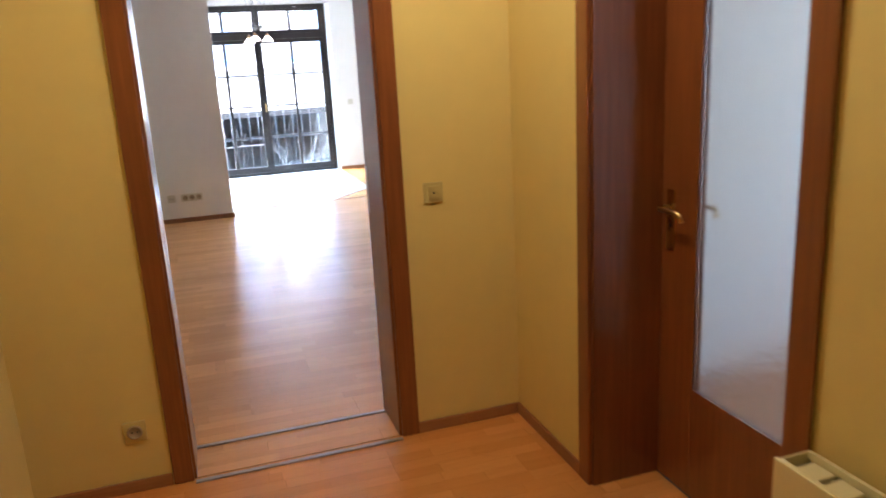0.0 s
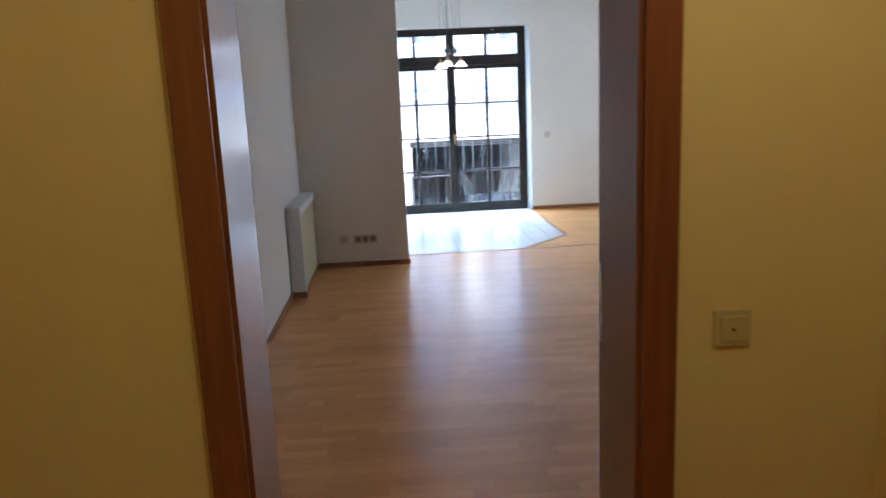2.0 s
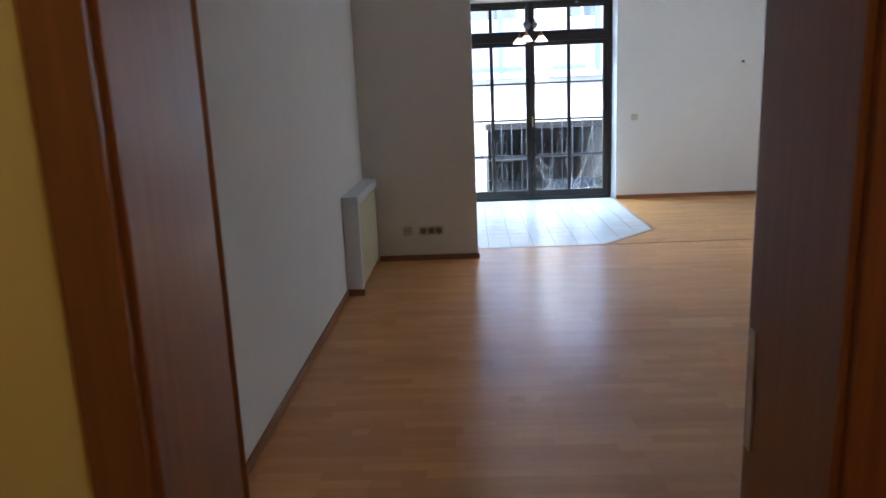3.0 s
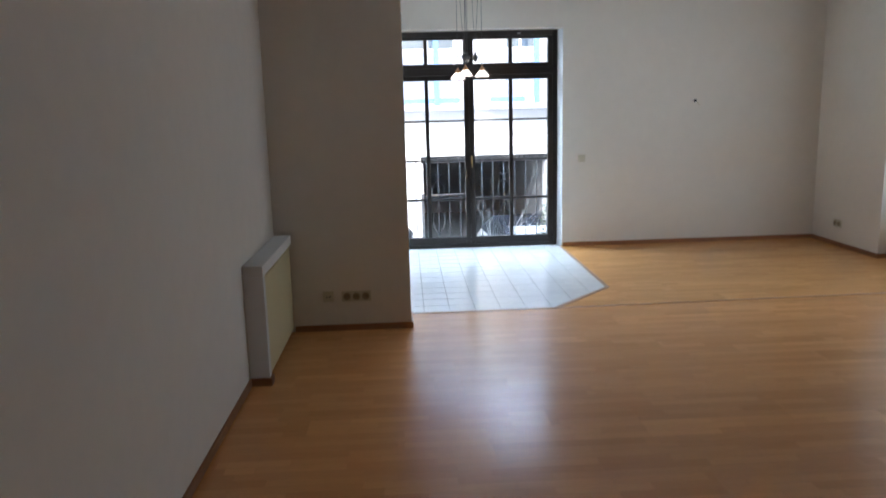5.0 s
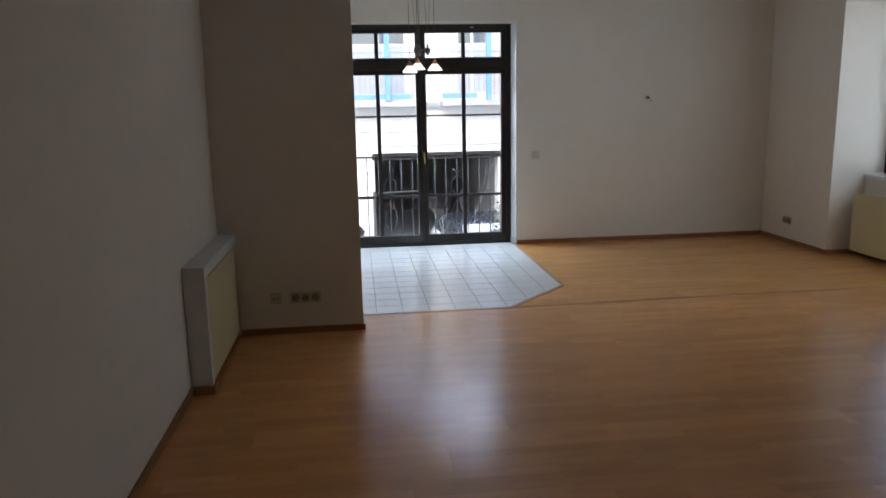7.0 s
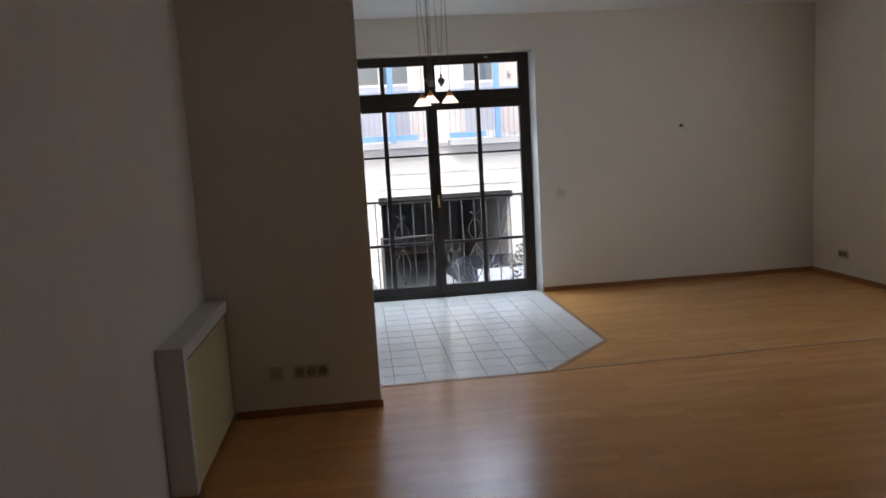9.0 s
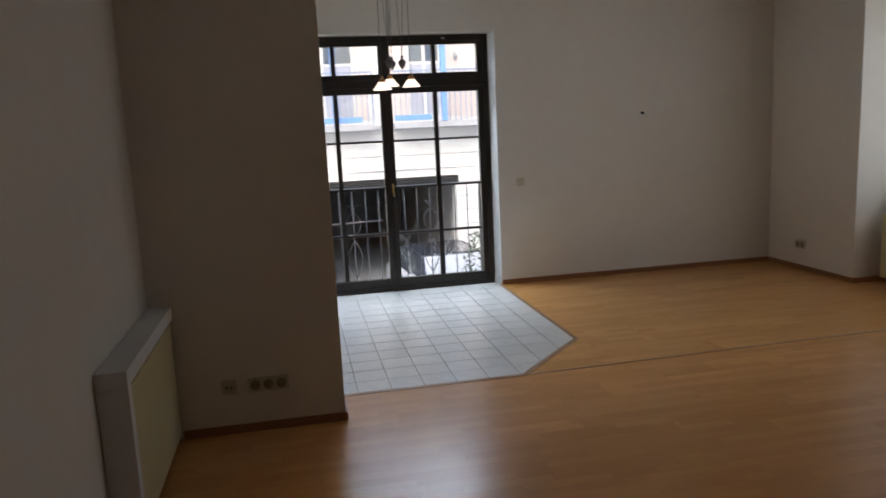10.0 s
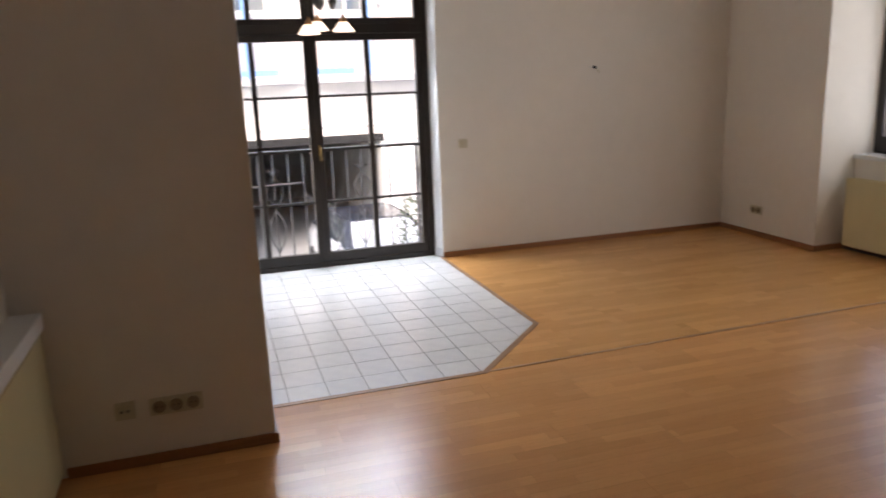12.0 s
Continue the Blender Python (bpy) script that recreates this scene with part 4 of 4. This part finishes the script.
def car(m, paint, roof_paint, label):
    """A parked saloon, nose towards -y."""
    t = thing("parked_car", m, label, "car", "parked cars")
    sec = [(-2.1, 0.62, 0.30, 0.62), (-1.9, 0.78, 0.24, 0.80), (-1.0, 0.84, 0.22, 0.98), (0.0, 0.86, 0.22, 1.0), (1.3, 0.85, 0.22, 1.02), (1.9, 0.80, 0.26, 0.98), (2.1, 0.68, 0.34, 0.85)]
    bm = bmesh.new()
    rings = []
    for y, hw, z0, z1 in sec:
        prof = [(-hw * 0.92, z0), (-hw, z0 + 0.12), (-hw, z1 - 0.18), (-hw * 0.86, z1 - 0.03), (0, z1 + 0.02), (hw * 0.86, z1 - 0.03), (hw, z1 - 0.18), (hw, z0 + 0.12), (hw * 0.92, z0)]
        rings.append([bm.verts.new((x, y, z)) for x, z in prof])
    for r0, r1 in zip(rings, rings[1:]):
        for k in range(len(r0)):
            f = bm.faces.new((r0[k], r0[(k + 1) % len(r0)], r1[(k + 1) % len(r0)], r1[k]))
            f.smooth = True
    bm.faces.new(rings[0]), bm.faces.new(rings[-1][::-1])
    part("body", bm, paint, t)
    bm = bmesh.new()
    lo = [(-0.74, -0.98, 0.96), (0.74, -0.98, 0.96), (0.76, 1.75, 1.0), (-0.76, 1.75, 1.0)]
    hi = [(-0.58, -0.2, 1.31), (0.58, -0.2, 1.31), (0.58, 1.15, 1.34), (-0.58, 1.15, 1.34)]
    lv, hv = [bm.verts.new(p) for p in lo], [bm.verts.new(p) for p in hi]
    bm.faces.new(hv)
    for k in range(4):
        bm.faces.new((lv[k], lv[(k + 1) % 4], hv[(k + 1) % 4], hv[k]))
    bmesh.ops.bevel(bm, geom=list(bm.edges), offset=0.05, segments=3, affect="EDGES")
    part("cabin", bm, roof_paint, t)
    for name_, a, b in (("windscreen", 0, 1), ("rear_window", 2, 3), ("side_window", 1, 2), ("side_window", 3, 0)):
        p = [Vector(lo[a]), Vector(lo[b]), Vector(hi[b]), Vector(hi[a])]
        c = sum(p, Vector()) / 4
        nrm = (p[1] - p[0]).cross(p[3] - p[0]).normalized()
        bm = bmesh.new()
        ins = [q + (c - q) * 0.13 + nrm * 0.006 for q in p]
        back = [q - nrm * 0.02 for q in ins]
        iv, bv = [bm.verts.new(q) for q in ins], [bm.verts.new(q) for q in back]
        bm.faces.new(iv), bm.faces.new(bv[::-1])
        for k in range(4):
            bm.faces.new((iv[k], bv[k], bv[(k + 1) % 4], iv[(k + 1) % 4]))
        part(name_, bm, SKY_GLARE if name_ == "windscreen" else DARK_GLASS, t, "windscreen with sky reflection in its pale colour" if name_ == "windscreen" else "")
    for x in (-0.78, 0.78):
        for y in (-1.3, 1.3):
            wm = turned(bmesh.new(), [(0.17, -0.1), (0.29, -0.1), (0.315, -0.06), (0.315, 0.06), (0.29, 0.1), (0.17, 0.1)], 24)
            bmesh.ops.transform(wm, matrix=pose(x, y, 0.315, 0, 90, 0), verts=wm.verts)
            wh = part("wheel", wm, TYRE, t)
            rim = turned(bmesh.new(), [(0.0, -0.07), (0.175, -0.085), (0.175, 0.085), (0.0, 0.07)], 20)
            bmesh.ops.transform(rim, matrix=pose(x, y, 0.315, 0, 90, 0), verts=rim.verts)
            part("rim", rim, STEEL, wh)
        part("headlight", boxes((x * 0.8 - 0.12, x * 0.8 + 0.12, -2.04, -1.88, 0.62, 0.76), bevel=0.03), DARK_GLASS, t)
        part("wing_mirror", boxes((x * 1.12 - 0.08, x * 1.12 + 0.08, -0.72, -0.62, 0.96, 1.08), bevel=0.025), paint, t)
    return t


DARK_BLUE = varied("dark_blue_car_paint", (0.035, 0.045, 0.075), 0.22, 0.05, 2, 60, 0.0, 0.3, coat=0.6)
WHITE_CAR = varied("white_car_paint", (0.78, 0.8, 0.83), 0.3, 0.05, 2, 60, 0.0, 0.0, coat=0.6)
car(pose(2.92, 14.6, GROUND_Z, 0, 0, 4), WHITE_CAR, DARK_BLUE, "white car with dark roof parked in the yard")
car(pose(-0.3, 14.1, GROUND_Z, 0, 0, -4), WHITE_CAR, WHITE_CAR, "white car parked beside the garage")


def shrub(m, seed, label):
    """A bare shrub: tapered stems that fork again and again."""
    rnd = random.Random(seed)
    t = thing("bare_shrub", m, label, "shrub")
    for s in range(4):
        bm = bmesh.new()

        def grow(p, d, length, r, level):
            pts, q = [p], p.copy()
            for _ in range(4):
                d = (d + Vector((rnd.uniform(-0.07, 0.07), rnd.uniform(-0.07, 0.07), rnd.uniform(-0.02, 0.06)))).normalized()
                q = q + d * length / 4
                pts.append(q.copy())
            tube(bm, pts, r, 5, [r * (1 - 0.1 * k) for k in range(5)])
            if level < 3:
                for k in range(3):
                    a = rnd.uniform(0, 6.28)
                    e = (d + Vector((math.cos(a), 0.5 * math.sin(a), rnd.uniform(-0.25, 0.35))) * rnd.uniform(0.6, 1.15)).normalized()
                    grow(pts[rnd.choice((2, 3, 4))], e, length * rnd.uniform(0.42, 0.62), r * 0.74, level + 1)

        way = Vector((-0.12 + 0.13 * s, rnd.uniform(-0.2, 0.2), 1)).normalized()
        grow(Vector((-0.1 + 0.12 * s, rnd.uniform(-0.1, 0.1), 0)), way, rnd.uniform(1.2, 1.5), 0.0055, 0)
        part("stem", bm, BARK, t, "forked pale bare stem")
    return t


shrub(pose(2.08, 10.75, GROUND_Z), 11, "bare pale shrub in the yard below the balcony")
ev = thing("evergreen_shrub", pose(2.53, 10.7, GROUND_Z), "small dark evergreen shrub in the yard", "shrub")
part("trunk", tube(bmesh.new(), [(0, 0, 0), (0.02, 0, 0.5), (0.0, 0.02, 1.2)], 0.03, 8, [0.035, 0.028, 0.012]), BARK, ev)
bm = bmesh.new()
rl = random.Random(3)
for k in range(700):
    z = rl.uniform(0.45, 2.2)
    rr = 0.33 * (2.3 - z) ** 0.5 * rl.uniform(0.3, 1.0)
    a = rl.uniform(0, 6.283)
    p = Vector((rr * math.cos(a), rr * math.sin(a), z))
    d = Vector((rl.uniform(-1, 1), rl.uniform(-1, 1), rl.uniform(-0.4, 1))).normalized() * 0.05
    e = d.orthogonal().normalized() * 0.014
    bm.faces.new([bm.verts.new(q) for q in (p, p + d * 0.5 + e, p + d, p + d * 0.5 - e)])
part("leaves", bm, LEAF, ev)

# ---- planks of the floors ----
PL, PW, GAP = 1.285, 0.193, 0.0002


def plank_field(parent, x0, x1, rows, cuts, start=0.0, mat=LAMINATE):
    """Staggered planks along x, one row for each (y0, y1); cuts: half-planes (px, py, nx, ny) that bound the field."""
    whole = mesh_of("plank", prism([(GAP, GAP), (PL - GAP, GAP), (PL - GAP, PW - GAP), (GAP, PW - GAP)], -0.008, 0.0), mat)
    for row, (y, y1) in enumerate(rows):
        x = x0 - ((row * 0.37 + start) % 1.0) * PL
        while x < x1:
            full = [(x + GAP, y + GAP), (x + PL - GAP, y + GAP), (x + PL - GAP, y1 - GAP), (x + GAP, y1 - GAP)]
            poly = full
            for c in cuts + [(x0, 0, 1, 0), (x1, 0, -1, 0)]:
                poly = clip(poly, *c) if poly else poly
            if len(poly) >= 3:
                if poly == full and abs(y1 - y - PW) < 1e-6:
                    ob = new("plank", whole)
                else:
                    ob = new("plank", mesh_of("plank", prism([(px - x, py - y) for px, py in poly], -0.008, 0.0), mat))
                ob.location = (x, y, 0)
                ob.parent = parent
            x += PL


def rows_between(a, b):
    ys = [a]
    while ys[-1] + PW < b - 0.02:
        ys.append(ys[-1] + PW)
    return list(zip(ys, ys[1:] + [b]))


ld = Vector((LINE_END[0] - MID[0], LINE_END[1] - MID[1])).normalized()
dd = Vector((TIP[0] - MID[0], TIP[1] - MID[1])).normalized()
below, above = (MID[0], MID[1], ld.y, -ld.x), (MID[0], MID[1], -ld.y, ld.x)
plank_field(floor, LEFT, RIGHT, rows_between(DOOR_D, MID[1]), [])
plank_field(floor, MID[0], RIGHT, [(MID[1], MID[1] + 0.12), (MID[1] + 0.12, MID[1] + 0.24)], [below], 0.3)
rows_low = [(TIP[1] - (k + 1) * PW, TIP[1] - k * PW) for k in range(4)]
plank_field(floor, MID[0], RIGHT, rows_low, [above, (MID[0], MID[1], dd.y, -dd.x)], 0.1, FAR_LAMINATE)
plank_field(floor, TIP[0], RIGHT, rows_between(TIP[1], NORTH), [], 0.6, FAR_LAMINATE)
plank_field(floor, RIGHT, RIGHT + 0.29, rows_between(NICHE0, NICHE1), [], 0.0)
plank_field(floor, 0.012, 0.858, [(0.006, 0.1), (0.1, 0.19), (0.19, DOOR_D - 0.001)], [], 0.4)
plank_field(floor_hall, HALL_L, HALL_R, rows_between(HALL_B, 0.0), [], 0.2, HALL_LAMINATE)
plank_field(floor_hall, HALL_R, HALL_R + 0.27, rows_between(D0 + 0.022, D1 - 0.022), [], 0.5, HALL_LAMINATE)

# ---- floor tiles ----
TX, TY, J = 0.2135, 0.2135, 0.0018
X0T, Y0T = 0.567, 6.228
whole_tile = prism([(J, J), (TX - J, J), (TX - J, TY - J), (J, TY - J)], 0.0004, 0.0022)
bmesh.ops.bevel(whole_tile, geom=[e for e in whole_tile.edges if all(v.co.z > 0 for v in e.verts)], offset=0.0012, segments=1, affect="EDGES")
whole_tile = mesh_of("tile", whole_tile, TILE)
for i in range(-6, 9):
    for j in range(0, 15):
        x, y = X0T + i * TX, Y0T + (j - 1) * TY
        full = [(x + J, y + J), (x + TX - J, y + J), (x + TX - J, y + TY - J), (x + J, y + TY - J)]
        poly = full
        for c in ((LEFT, 0, 1, 0), (0, MID[1] + 0.012, 0, 1), (TIP[0] - 0.012, 0, -1, 0), (0, NORTH - 0.005, 0, -1), (MID[0] - dd.y * 0.012, MID[1] + dd.x * 0.012, -dd.y, dd.x)):
            poly = clip(poly, *c) if poly else poly
        if len(poly) < 3:
            continue
        if poly == full:
            ob = new("tile", whole_tile)
        else:
            ob = new("tile", mesh_of("tile", prism([(px - x, py - y) for px, py in poly], 0.0004, 0.0022), TILE))
        ob.location, ob.parent = (x, y, 0), tile_floor
